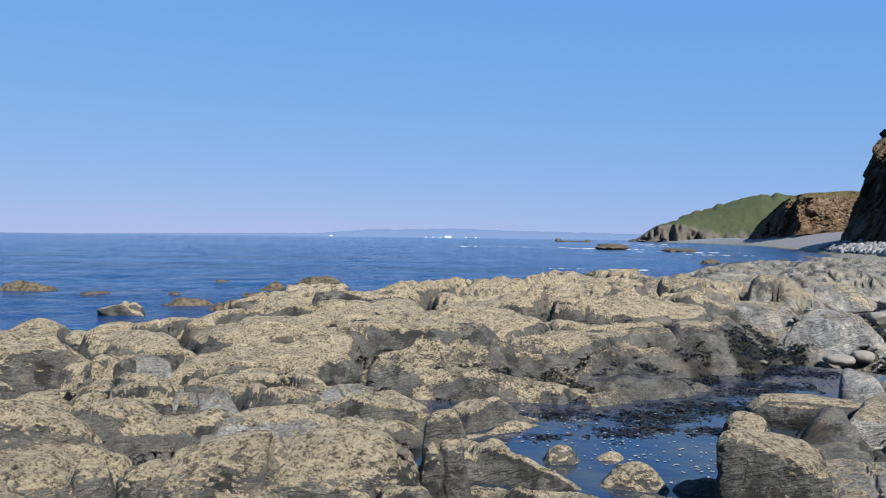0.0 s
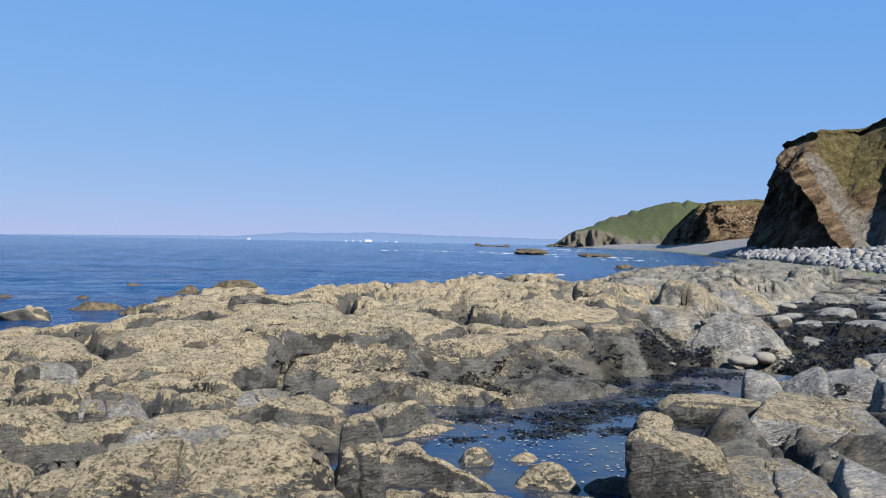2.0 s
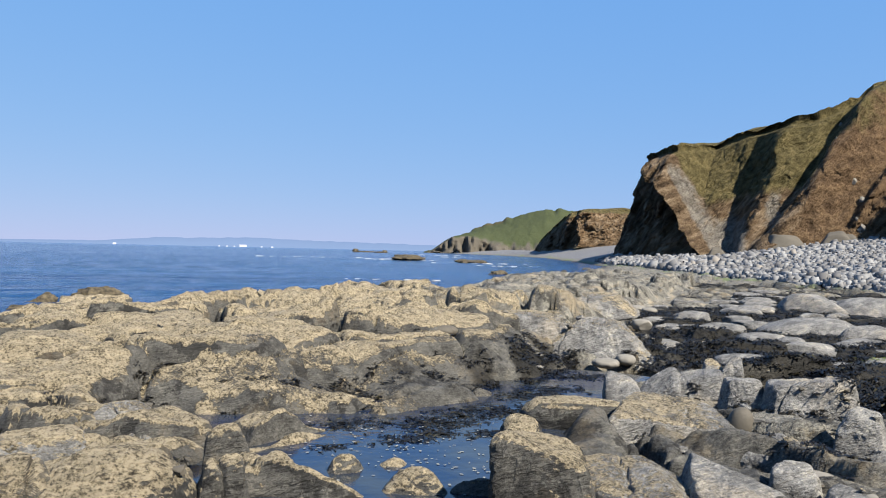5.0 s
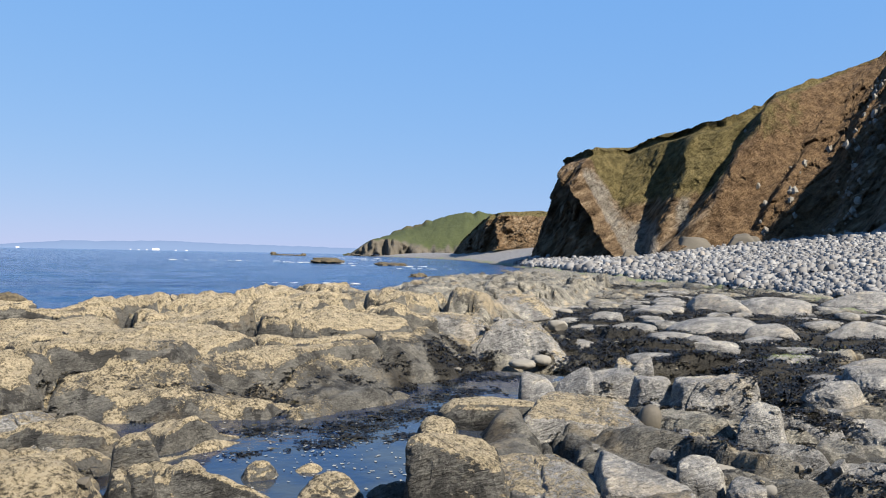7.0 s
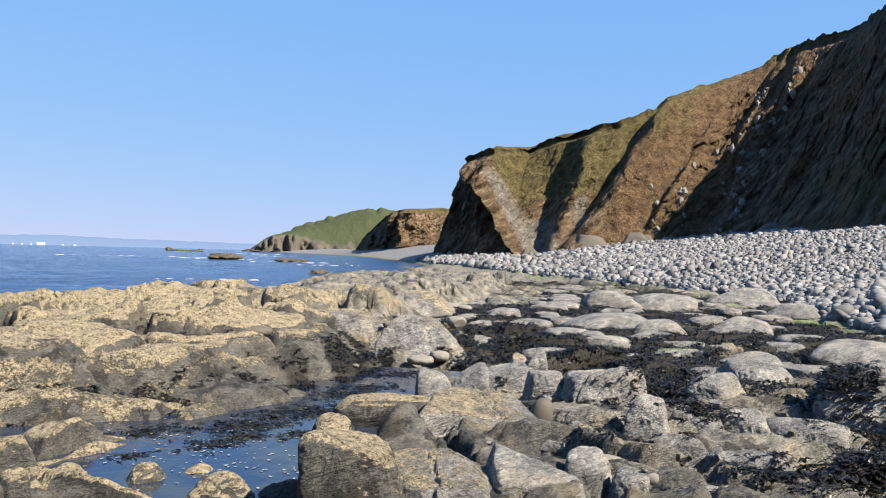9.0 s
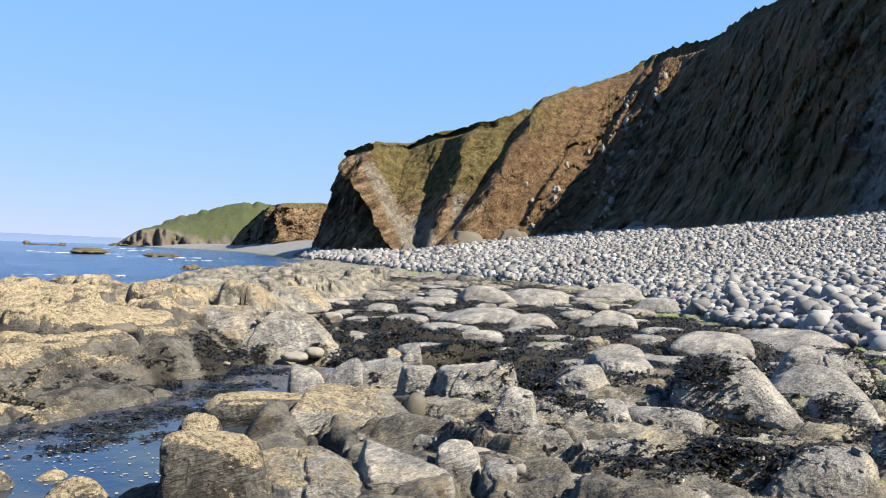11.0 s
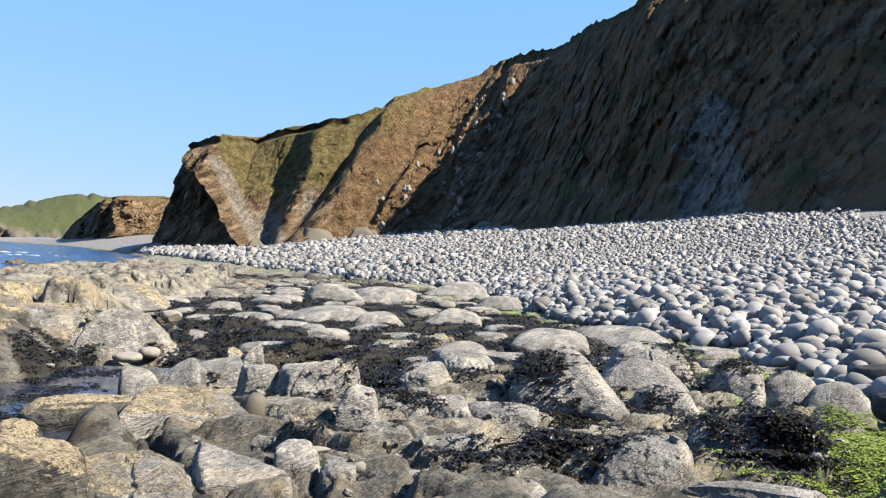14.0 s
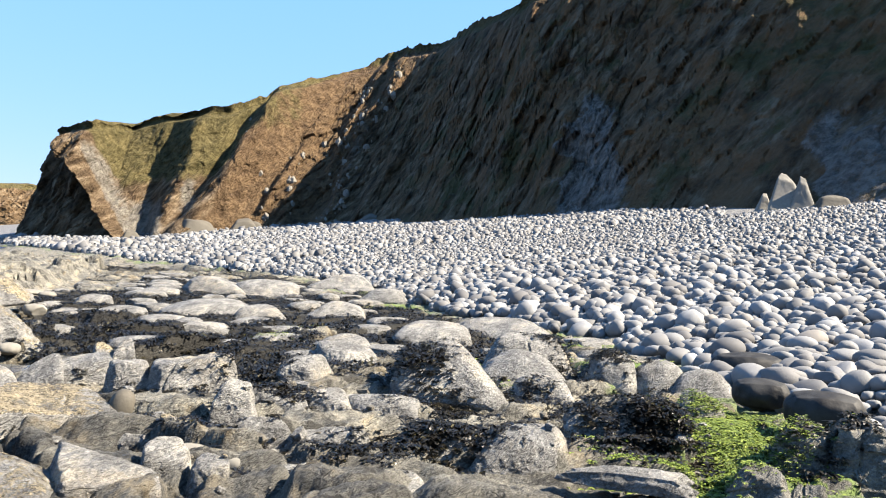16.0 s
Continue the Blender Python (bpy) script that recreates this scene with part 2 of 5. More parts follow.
def grid_faces(rows, cols, wrap=False):
    i, j = np.meshgrid(np.arange(rows - 1), np.arange(cols if wrap else cols - 1), indexing="ij")
    a = i * cols + j
    b = i * cols + (j + 1) % cols
    return np.stack([a, b, b + cols, a + cols], -1).reshape(-1, 4)


def attribute(ob, name, values):
    at = ob.data.attributes.new(name, "FLOAT", "POINT")
    at.data.foreach_set("value", np.asarray(values, np.float32))


# ---- materials ----
class Mat:
    """A small wrapper for building node materials."""

    def __init__(self, name):
        self.m = bpy.data.materials.new(name)
        self.m.use_nodes = True
        self.t = self.m.node_tree
        self.b = self.t.nodes["Principled BSDF"]
        self.geo = self.t.nodes.new("ShaderNodeNewGeometry")

    def put(self, socket, value):
        if hasattr(value, "is_linked"):
            self.t.links.new(value, socket)
        else:
            socket.default_value = value

    def pos(self, scale=(1, 1, 1), rot=(0, 0, 0)):
        """The place in the world, first turned, then stretched."""
        turn, mp = self.t.nodes.new("ShaderNodeMapping"), self.t.nodes.new("ShaderNodeMapping")
        turn.inputs["Rotation"].default_value = [radians(r) for r in rot]
        mp.inputs["Scale"].default_value = scale
        self.t.links.new(self.geo.outputs["Position"], turn.inputs["Vector"])
        self.t.links.new(turn.outputs[0], mp.inputs["Vector"])
        return mp.outputs[0]

    def noise(self, scale, detail=4.0, rough=0.55, vec=None, distort=0.0):
        n = self.t.nodes.new("ShaderNodeTexNoise")
        self.put(n.inputs["Vector"], vec or self.geo.outputs["Position"])
        n.inputs["Scale"].default_value, n.inputs["Detail"].default_value = scale, detail
        n.inputs["Roughness"].default_value, n.inputs["Distortion"].default_value = rough, distort
        return n.outputs["Fac"]

    def noise_color(self, scale, detail=3.0):
        n = self.t.nodes.new("ShaderNodeTexNoise")
        self.put(n.inputs["Vector"], self.geo.outputs["Position"])
        n.inputs["Scale"].default_value, n.inputs["Detail"].default_value = scale, detail
        return n.outputs["Color"]

    def voronoi(self, scale, feature="F1", vec=None):
        n = self.t.nodes.new("ShaderNodeTexVoronoi")
        n.feature = feature
        self.put(n.inputs["Vector"], vec or self.geo.outputs["Position"])
        n.inputs["Scale"].default_value = scale
        return n.outputs["Distance"]

    def facets(self, scale, vec):
        """Chipped facets: the distance within a cell, and a random grey of the cell."""
        wobble = self.mix(0.06, vec, self.t.nodes.new("ShaderNodeTexNoise").outputs["Color"], "ADD")
        noisy = wobble.node.inputs[7].links[0].from_node
        self.put(noisy.inputs["Vector"], vec)
        noisy.inputs["Scale"].default_value = scale * 0.9
        n = self.t.nodes.new("ShaderNodeTexVoronoi")
        self.put(n.inputs["Vector"], wobble)
        n.inputs["Scale"].default_value = scale
        grey = self.t.nodes.new("ShaderNodeSeparateColor")
        self.t.links.new(n.outputs["Color"], grey.inputs[0])
        return n.outputs["Distance"], grey.outputs[0]

    def ramp(self, fac, *stops):
        r = self.t.nodes.new("ShaderNodeValToRGB")
        while len(r.color_ramp.elements) < len(stops):
            r.color_ramp.elements.new(0.5)
        for e, (p, c) in zip(r.color_ramp.elements, stops):
            e.position = p
            e.color = (c, c, c, 1) if isinstance(c, (int, float)) else (*c, 1)
        self.put(r.inputs[0], fac)
        return r.outputs[0]

    def math(self, op, a, b=0.0, clamp=False):
        n = self.t.nodes.new("ShaderNodeMath")
        n.operation, n.use_clamp = op, clamp
        self.put(n.inputs[0], a)
        self.put(n.inputs[1], b)
        return n.outputs[0]

    def mix(self, fac, a, b, blend="MIX"):
        n = self.t.nodes.new("ShaderNodeMix")
        n.data_type, n.blend_type = "RGBA", blend
        self.put(n.inputs["Factor"], fac)
        for sock, val in ((n.inputs[6], a), (n.inputs[7], b)):
            self.put(sock, (*val, 1) if isinstance(val, tuple) and len(val) == 3 else val)
        return n.outputs[2]

    def up(self):
        s = self.t.nodes.new("ShaderNodeSeparateXYZ")
        self.t.links.new(self.geo.outputs["Normal"], s.inputs[0])
        return s.outputs[2]

    def height(self):
        s = self.t.nodes.new("ShaderNodeSeparateXYZ")
        self.t.links.new(self.geo.outputs["Position"], s.inputs[0])
        return s.outputs[2]

    def attr(self, name):
        n = self.t.nodes.new("ShaderNodeAttribute")
        n.attribute_name = name
        return n.outputs["Fac"]

    def rand(self):
        return self.t.nodes.new("ShaderNodeObjectInfo").outputs["Random"]

    def island(self):
        return self.geo.outputs["Random Per Island"]

    def bump(self, height, strength=0.5, distance=0.02, normal=None):
        n = self.t.nodes.new("ShaderNodeBump")
        n.inputs["Strength"].default_value, n.inputs["Distance"].default_value = strength, distance
        self.put(n.inputs["Height"], height)
        if normal:
            self.put(n.inputs["Normal"], normal)
        return n.outputs[0]

    def done(self, color, rough=0.8, normal=None, spec=0.3):
        self.put(self.b.inputs["Base Color"], (*color, 1) if isinstance(color, tuple) else color)
        self.put(self.b.inputs["Roughness"], rough)
        self.b.inputs["Specular IOR Level"].default_value = spec
        if normal:
            self.put(self.b.inputs["Normal"], normal)
        return self.m


def slate(m, tone=1.0):
    """Bare slate: olive grey, fine grain, faint bedding lines, straight cracks, black stains and rusty films."""
    def g(v, w=0.06 if tone < 1 else 0.025):
        return (v * tone * (1 + 0.3 * w), v * tone, v * tone * (1 - 1.6 * w))
    grain = m.math("ADD", m.math("MULTIPLY", m.noise(55, 6, 0.8), 0.5), m.math("MULTIPLY", m.noise(3.4, 6, 0.65), 0.5))
    col = m.ramp(grain, (0.38, g(0.035)), (0.46, g(0.085)), (0.54, g(0.135)), (0.62, g(0.22, 0.1)))
    warp = m.pos((1.0, 2.2, 3.6), (24, 12, 14))
    lines = m.noise(13.0, 6, 0.7, warp, 0.8)
    col = m.mix(m.ramp(lines, (0.36, 0.35), (0.42, 0.0)), col, g(0.045))
    dark = 0.535 if tone < 0.9 else 0.63
    stain = m.ramp(m.noise(2.3, 8, 0.75), (dark, 0.0), (dark + 0.03, 0.85))
    col = m.mix(stain, col, g(0.02, 0.05))
    col = m.mix(1.0, col, m.ramp(lines, (0.40, 0.72), (0.5, 1.0), (0.6, 1.16)), "MULTIPLY")
    crack = m.noise(2.2, 3, 0.5, m.pos((0.35, 3.0, 3.0), (24, 12, 14)), 0.3)
    col = m.mix(m.ramp(crack, (0.491, 0.0), (0.498, 0.35), (0.502, 0.35), (0.509, 0.0)), col, g(0.02))
    rust = m.ramp(m.noise(1.7, 6, 0.7), (0.54, 0.0), (0.64, 0.45 if tone < 1 else 0.25))
    return m.mix(rust, col, (0.17 * tone, 0.13 * tone, 0.075 * tone)), lines, crack


def rock_material(name, tone=1.0, barnacle=0.6, attr=None):
    m = Mat(name)
    bare, lines, crack = slate(m, tone)
    specks = m.noise(42, 7, 0.8)
    crust = m.ramp(m.math("ADD", m.math("MULTIPLY", specks, 0.7), m.math("MULTIPLY", m.noise(11, 5, 0.7), 0.3)), (0.40, (0.016, 0.013, 0.008)), (0.452, (0.075, 0.062, 0.038)), (0.485, (0.18, 0.152, 0.10)), (0.54, (0.29, 0.247, 0.168)))
    amount = m.math("MULTIPLY", m.ramp(m.up(), (0.22, 0.0), (0.74, 1.0)), 0.75)
    amount = m.math("ADD", amount, m.math("MULTIPLY", m.noise(1.1, 4), 0.55))
    amount = m.math("ADD", amount, m.math("MULTIPLY", m.noise(9, 6, 0.75), 0.45))
    amount = m.math("ADD", amount, m.math("MULTIPLY", m.noise(38, 5, 0.75), 0.5))
    if attr:
        amount = m.math("ADD", amount, m.math("MULTIPLY", m.attr(attr), 0.62))
    else:
        amount = m.math("ADD", amount, barnacle * 0.5)
    mask = m.ramp(m.math("MULTIPLY", amount, 0.5), (0.935, 0.0), (0.96, 1.0))
    col = m.mix(mask, bare, crust)
    warp = m.pos((1.0, 2.0, 2.8), (24, 12, 14))
    facets, tint = m.facets(7.0, warp)
    fine, _ = m.facets(24.0, warp)
    col = m.mix(1.0, col, m.ramp(tint, (0.0, (0.87, 0.87, 0.88)), (1.0, (1.12, 1.11, 1.10))), "MULTIPLY")
    relief = m.math("ADD", m.math("MULTIPLY", m.noise(34, 8, 0.8), 0.6), m.math("MULTIPLY", lines, 0.12))
    relief = m.math("ADD", relief, m.math("ADD", m.math("MULTIPLY", facets, 0.35), m.math("MULTIPLY", fine, 0.3)))
    relief = m.math("SUBTRACT", relief, m.ramp(crack, (0.488, 0.0), (0.5, 0.2), (0.512, 0.0)))
    relief = m.math("ADD", relief, m.math("MULTIPLY", m.math("MULTIPLY", specks, mask), 0.9))
    return m, col, relief, mask


def finish_rock(m, col, relief, spec=0.25):
    return m.done(col, m.ramp(m.noise(6, 3), (0.3, 0.62), (0.7, 0.92)), m.bump(relief, 1.0, 0.035), spec)


def make_rock(name, tone, barnacle):
    m, col, relief, _ = rock_material(name, tone, barnacle)
    return finish_rock(m, col, relief)


ROCK_TAN = make_rock("barnacled_rock", 0.5, 1.25)
ROCK_MID = make_rock("part_barnacled_rock", 1.3, 0.85)
ROCK_GREY = make_rock("grey_slate", 1.25, -0.6)
JAGGED_MAT = make_rock("dark_slate", 0.98, -0.6)


def make_ground():
    m, col, relief, mask = rock_material("shore_ground", 0.52, 0, "barnacle")
    col = m.mix(m.math("MULTIPLY", m.attr("dry"), m.math("SUBTRACT", 1.0, mask, True)), col, (2.1, 2.06, 1.96), "MULTIPLY")
    # pebble cells darken towards their edges: shade of the gaps, put into the colour
    pebbles = m.voronoi(7.0)
    stony = m.mix(m.ramp(pebbles, (0.15, 0.0), (0.6, 0.8)), m.mix(m.noise(3, 3), (0.15, 0.15, 0.15), (0.21, 0.207, 0.203)), (0.065, 0.065, 0.067))
    col = m.mix(m.attr("beach"), col, stony)
    col = m.mix(m.math("MULTIPLY", m.attr("green"), m.ramp(m.noise(9, 4), (0.4, 0.0), (0.5, 1.0))), col, m.mix(m.noise(40, 3), (0.045, 0.075, 0.013), (0.11, 0.17, 0.03)))
    col = m.mix(m.math("MULTIPLY", m.attr("weed"), m.ramp(m.noise(11, 4), (0.22, 0.0), (0.34, 0.97))), col, (0.0042, 0.0038, 0.0026))
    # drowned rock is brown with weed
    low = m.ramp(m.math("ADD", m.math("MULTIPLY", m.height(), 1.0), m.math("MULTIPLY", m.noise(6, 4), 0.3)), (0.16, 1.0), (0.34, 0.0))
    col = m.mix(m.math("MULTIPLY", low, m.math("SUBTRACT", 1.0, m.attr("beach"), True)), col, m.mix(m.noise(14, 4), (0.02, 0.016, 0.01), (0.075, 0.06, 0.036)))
    return finish_rock(m, col, relief)


GROUND = make_ground()


def make_cobble():
    m = Mat("sea_worn_cobble")
    tint = m.ramp(m.rand(), (0.0, (0.074, 0.074, 0.0762)), (0.35, (0.111, 0.111, 0.112)), (0.8, (0.147, 0.15, 0.152)), (0.95, (0.181, 0.186, 0.190)), (1.0, (0.145, 0.135, 0.122)))
    col = m.mix(m.ramp(m.noise(9, 5, 0.65), (0.35, 0.0), (0.7, 0.5)), tint, (0.0962, 0.0962, 0.0999))
    return m.done(col, 0.75, m.bump(m.noise(60, 4), 0.25, 0.01), 0.3)


def make_shingle():
    m = Mat("shingle")
    tint = m.ramp(m.island(), (0.0, (0.0651, 0.0651, 0.0675)), (0.35, (0.118, 0.118, 0.119)), (0.8, (0.160, 0.165, 0.171)), (0.95, (0.197, 0.204, 0.210)), (1.0, (0.165, 0.15, 0.132)))
    return m.done(m.mix(m.ramp(m.noise(12, 4), (0.35, 0.0), (0.7, 0.4)), tint, (0.0962, 0.0962, 0.0999)), 0.78, None, 0.3)


COBBLE_MAT, SHINGLE = make_cobble(), make_shingle()


def make_dark_cobble():
    m = Mat("dark_wet_cobble")
    col = m.mix(m.ramp(m.noise(5, 5), (0.4, 0.0), (0.65, 0.8)), (0.010, 0.010, 0.011), (0.034, 0.034, 0.033))
    return m.done(col, 0.65, m.bump(m.noise(60, 4), 0.25, 0.01), 0.2)


def make_pale():
    m = Mat("pale_stone")
    col = m.mix(m.noise(7, 5), (0.095, 0.09, 0.08), (0.185, 0.175, 0.152))
    return m.done(col, 0.8, m.bump(m.noise(50, 4), 0.3, 0.01))


def make_brown():
    m = Mat("brown_stone")
    return m.done(m.mix(m.noise(9, 6, 0.7), (0.042, 0.037, 0.029), (0.085, 0.077, 0.062)), 0.75, m.bump(m.noise(60, 4), 0.3, 0.01))


def make_wet_rock():
    m = Mat("weedy_rock")
    return m.done(m.mix(m.ramp(m.noise(7, 6, 0.7), (0.4, 0.0), (0.6, 1.0)), (0.0148, 0.0118, 0.00666), (0.0814, 0.0651, 0.037)), 0.7, m.bump(m.noise(25, 5), 0.8, 0.03))


DARK_COBBLE, PALE, BROWN_STONE, WET_ROCK = make_dark_cobble(), make_pale(), make_brown(), make_wet_rock()


def make_weed():
    m = Mat("bladder_wrack")
    col = m.ramp(m.island(), (0.0, (0.0032, 0.0028, 0.0024)), (0.6, (0.0064, 0.0056, 0.004)), (0.95, (0.0144, 0.012, 0.0064)), (1.0, (0.04, 0.0336, 0.0112)))
    return m.done(col, 0.42, None, 0.3)


def make_green():
    m = Mat("green_weed")
    col = m.ramp(m.island(), (0.0, (0.022, 0.038, 0.003)), (0.5, (0.068, 0.105, 0.009)), (1.0, (0.15, 0.185, 0.03)))
    return m.done(col, 0.6, None, 0.3)


def make_moss():
    m = Mat("gutweed_mat")
    strands = m.noise(70, 5, 0.7, m.pos((0.35, 1.6, 1.0), (0, 0, 20)))
    col = m.ramp(m.math("ADD", m.math("MULTIPLY", strands, 0.6), m.math("MULTIPLY", m.noise(5, 5), 0.4)), (0.38, (0.00888, 0.0148, 0.00296)), (0.48, (0.037, 0.0629, 0.00888)), (0.6, (0.104, 0.141, 0.0222)))
    return m.done(col, 0.55, m.bump(m.math("ADD", strands, m.noise(9, 4)), 1.0, 0.05), 0.35)


WEED, GREEN, MOSS = make_weed(), make_green(), make_moss()


def make_sea():
    m = Mat("sea_water")
    swell = m.noise(0.35, 3, 0.5, m.pos((0.6, 1.6, 1), (0, 0, -12)))
    chop = m.noise(2.2, 4, 0.6, m.pos((0.7, 1.8, 1), (0, 0, 8)))
    ripple = m.noise(9.0, 3, 0.6, m.pos((0.8, 1.5, 1), (0, 0, -20)))
    hgt = m.math("ADD", m.math("MULTIPLY", swell, 0.55), m.math("ADD", m.math("MULTIPLY", chop, 0.16), m.math("MULTIPLY", ripple, 0.035)))
    col = m.mix(m.ramp(m.noise(0.05, 3, 0.5, m.pos((0.5, 2.5, 1))), (0.4, 0.0), (0.65, 1.0)), (0.002, 0.016, 0.062), (0.004, 0.034, 0.10))
    m.b.inputs["IOR"].default_value = 1.33
    return m.done(col, 0.12, m.bump(hgt, 1.0, 1.1), 0.5)


def make_pool():
    m = Mat("pool_water")
    m.b.inputs["IOR"].default_value = 1.33
    deep = m.mix(m.ramp(m.noise(2.5, 4), (0.4, 0.0), (0.62, 1.0)), (0.005, 0.012, 0.034), (0.022, 0.027, 0.032))
    return m.done(deep, 0.03, m.bump(m.noise(9, 3), 0.25, 0.02), 0.5)


SEA_MAT, POOL_MAT = make_sea(), make_pool()


def make_cliff():
    m = Mat("cliff_earth_and_rock")
    beds = m.noise(0.55, 6, 0.65, m.pos((0.5, 0.5, 1.6), (46, 22, 0)))
    rock = m.ramp(beds, (0.36, (0.036, 0.024, 0.014)), (0.5, (0.094, 0.064, 0.038)), (0.64, (0.19, 0.145, 0.098)))
    earth = m.mix(m.ramp(m.noise(0.7, 8, 0.75), (0.36, 0.0), (0.62, 1.0)), (0.0363, 0.0223, 0.0121), (0.126, 0.0835, 0.0475))
    turf = m.mix(m.ramp(m.noise(0.7, 8, 0.75), (0.36, 0.0), (0.62, 1.0)), (0.0289, 0.026, 0.0098), (0.11, 0.0894, 0.0404))
    clay = m.mix(m.ramp(m.noise(0.9, 8, 0.75), (0.36, 0.0), (0.62, 1.0)), (0.06, 0.055, 0.047), (0.19, 0.175, 0.15))
    col = m.mix(m.ramp(m.math("ADD", m.attr("earth"), m.math("MULTIPLY", m.noise(0.35, 5), 0.8)), (0.72, 0.0), (0.85, 1.0)), rock, earth)
    col = m.mix(m.ramp(m.math("ADD", m.attr("clay"), m.math("MULTIPLY", m.noise(0.5, 7, 0.7), 0.9)), (0.76, 0.0), (1.0, 0.9)), col, clay)
    col = m.mix(m.ramp(m.math("ADD", m.attr("turf"), m.math("MULTIPLY", m.noise(0.28, 6, 0.65), 0.8)), (0.72, 0.0), (0.88, 1.0)), col, turf)
    col = m.mix(m.math("MULTIPLY", m.attr("shrub"), m.ramp(m.noise(0.16, 5, 0.65), (0.51, 0.0), (0.6, 0.7))), col, m.mix(m.noise(1.5, 5), (0.03, 0.036, 0.014), (0.08, 0.082, 0.034)))
    col = m.mix(m.math("MULTIPLY", m.attr("shrub"), m.ramp(m.noise(0.21, 5, 0.65, m.pos((1.0, 1.0, 0.4), (46, 22, 0))), (0.47, 0.0), (0.57, 0.8))), col, m.mix(m.noise(1.2, 6, 0.7), (0.07, 0.042, 0.022), (0.22, 0.13, 0.068)))
    slab = m.mix(m.ramp(m.noise(1.1, 7, 0.75, m.pos((1, 1, 0.6), (0, 35, 0))), (0.4, 0.0), (0.6, 1.0)), (0.07, 0.064, 0.055), (0.19, 0.18, 0.165))
    col = m.mix(m.ramp(m.math("ADD", m.attr("slab"), m.math("MULTIPLY", m.noise(0.35, 7, 0.75), 1.3)), (0.86, 0.0), (1.12, 1.0)), col, slab)
    relief = m.math("ADD", m.noise(1.4, 7, 0.7), m.math("MULTIPLY", beds, 0.35))
    return m.done(col, 0.92, m.bump(relief, 1.0, 1.1), 0.1)


def make_hill():
    m = Mat("green_field")
    grass = m.mix(m.noise(0.02, 4), (0.029, 0.037, 0.015), (0.047, 0.055, 0.023))
    rock = m.mix(m.noise(0.12, 6, 0.7), (0.0296, 0.0274, 0.0237), (0.104, 0.0925, 0.074))
    scrub = m.mix(m.noise(0.09, 5), (0.0259, 0.0296, 0.0133), (0.074, 0.0592, 0.0281))
    col = m.mix(m.ramp(m.math("ADD", m.attr("scrub"), m.math("MULTIPLY", m.noise(0.05, 5), 0.7)), (0.75, 0.0), (0.85, 1.0)), grass, scrub)
    col = m.mix(m.attr("rock"), col, rock)
    return m.done(col, 0.95, m.bump(m.noise(0.2, 6), 0.6, 3.0), 0.1)


CLIFF_MAT, HILL_MAT = make_cliff(), make_hill()


# ---- ground, one sheet to the horizon ----
def build_ground():
    az = np.concatenate([np.arange(-32, 86, 0.21), np.arange(86, 328, 1.5)])
    r = np.concatenate([np.geomspace(0.02, 2.6, 40)[:-1], np.geomspace(2.6, 14, 390)[:-1], np.geomspace(14, 42, 130)[:-1], np.geomspace(42, 4950, 110)])
    R, A = np.meshgrid(r, np.radians(az), indexing="ij")
    x, y = 0.3 + R * np.sin(A), 0.4 + R * np.cos(A)
    z, barn, beach, green, weed = height(x.ravel(), y.ravel())
    z = z.reshape(x.shape)
    z = np.where(R < 2.2, np.minimum(z, 0.25), z)
    faces = grid_faces(len(r), len(az), wrap=True)
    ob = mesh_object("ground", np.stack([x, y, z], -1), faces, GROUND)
    attribute(ob, "beach", beach)
    dry = sstep(3.2, 4.4, x.ravel() + 0.5 * fbm(x.ravel() * 0.8, y.ravel() * 0.8, 2, 88)) 
    shelf = sstep(0.3, -0.3, side(x.ravel(), y.ravel(), FRONT)[0])
    dry = dry * (0.35 + 0.65 * sstep(2.8, 4.8, y.ravel()))
    attribute(ob, "dry", dry)
    attribute(ob, "barnacle", barn - 0.7 * shelf * dry)
    attribute(ob, "green", green)
    attribute(ob, "weed", weed)
    return tagged(ob, "fractured slate shore platform crusted with barnacles, rising to a shingle beach", "ground", kind="structure")


build_ground()


def ground_z(x, y):
    return height(np.atleast_1d(np.asarray(x, float)), np.atleast_1d(np.asarray(y, float)))[0]


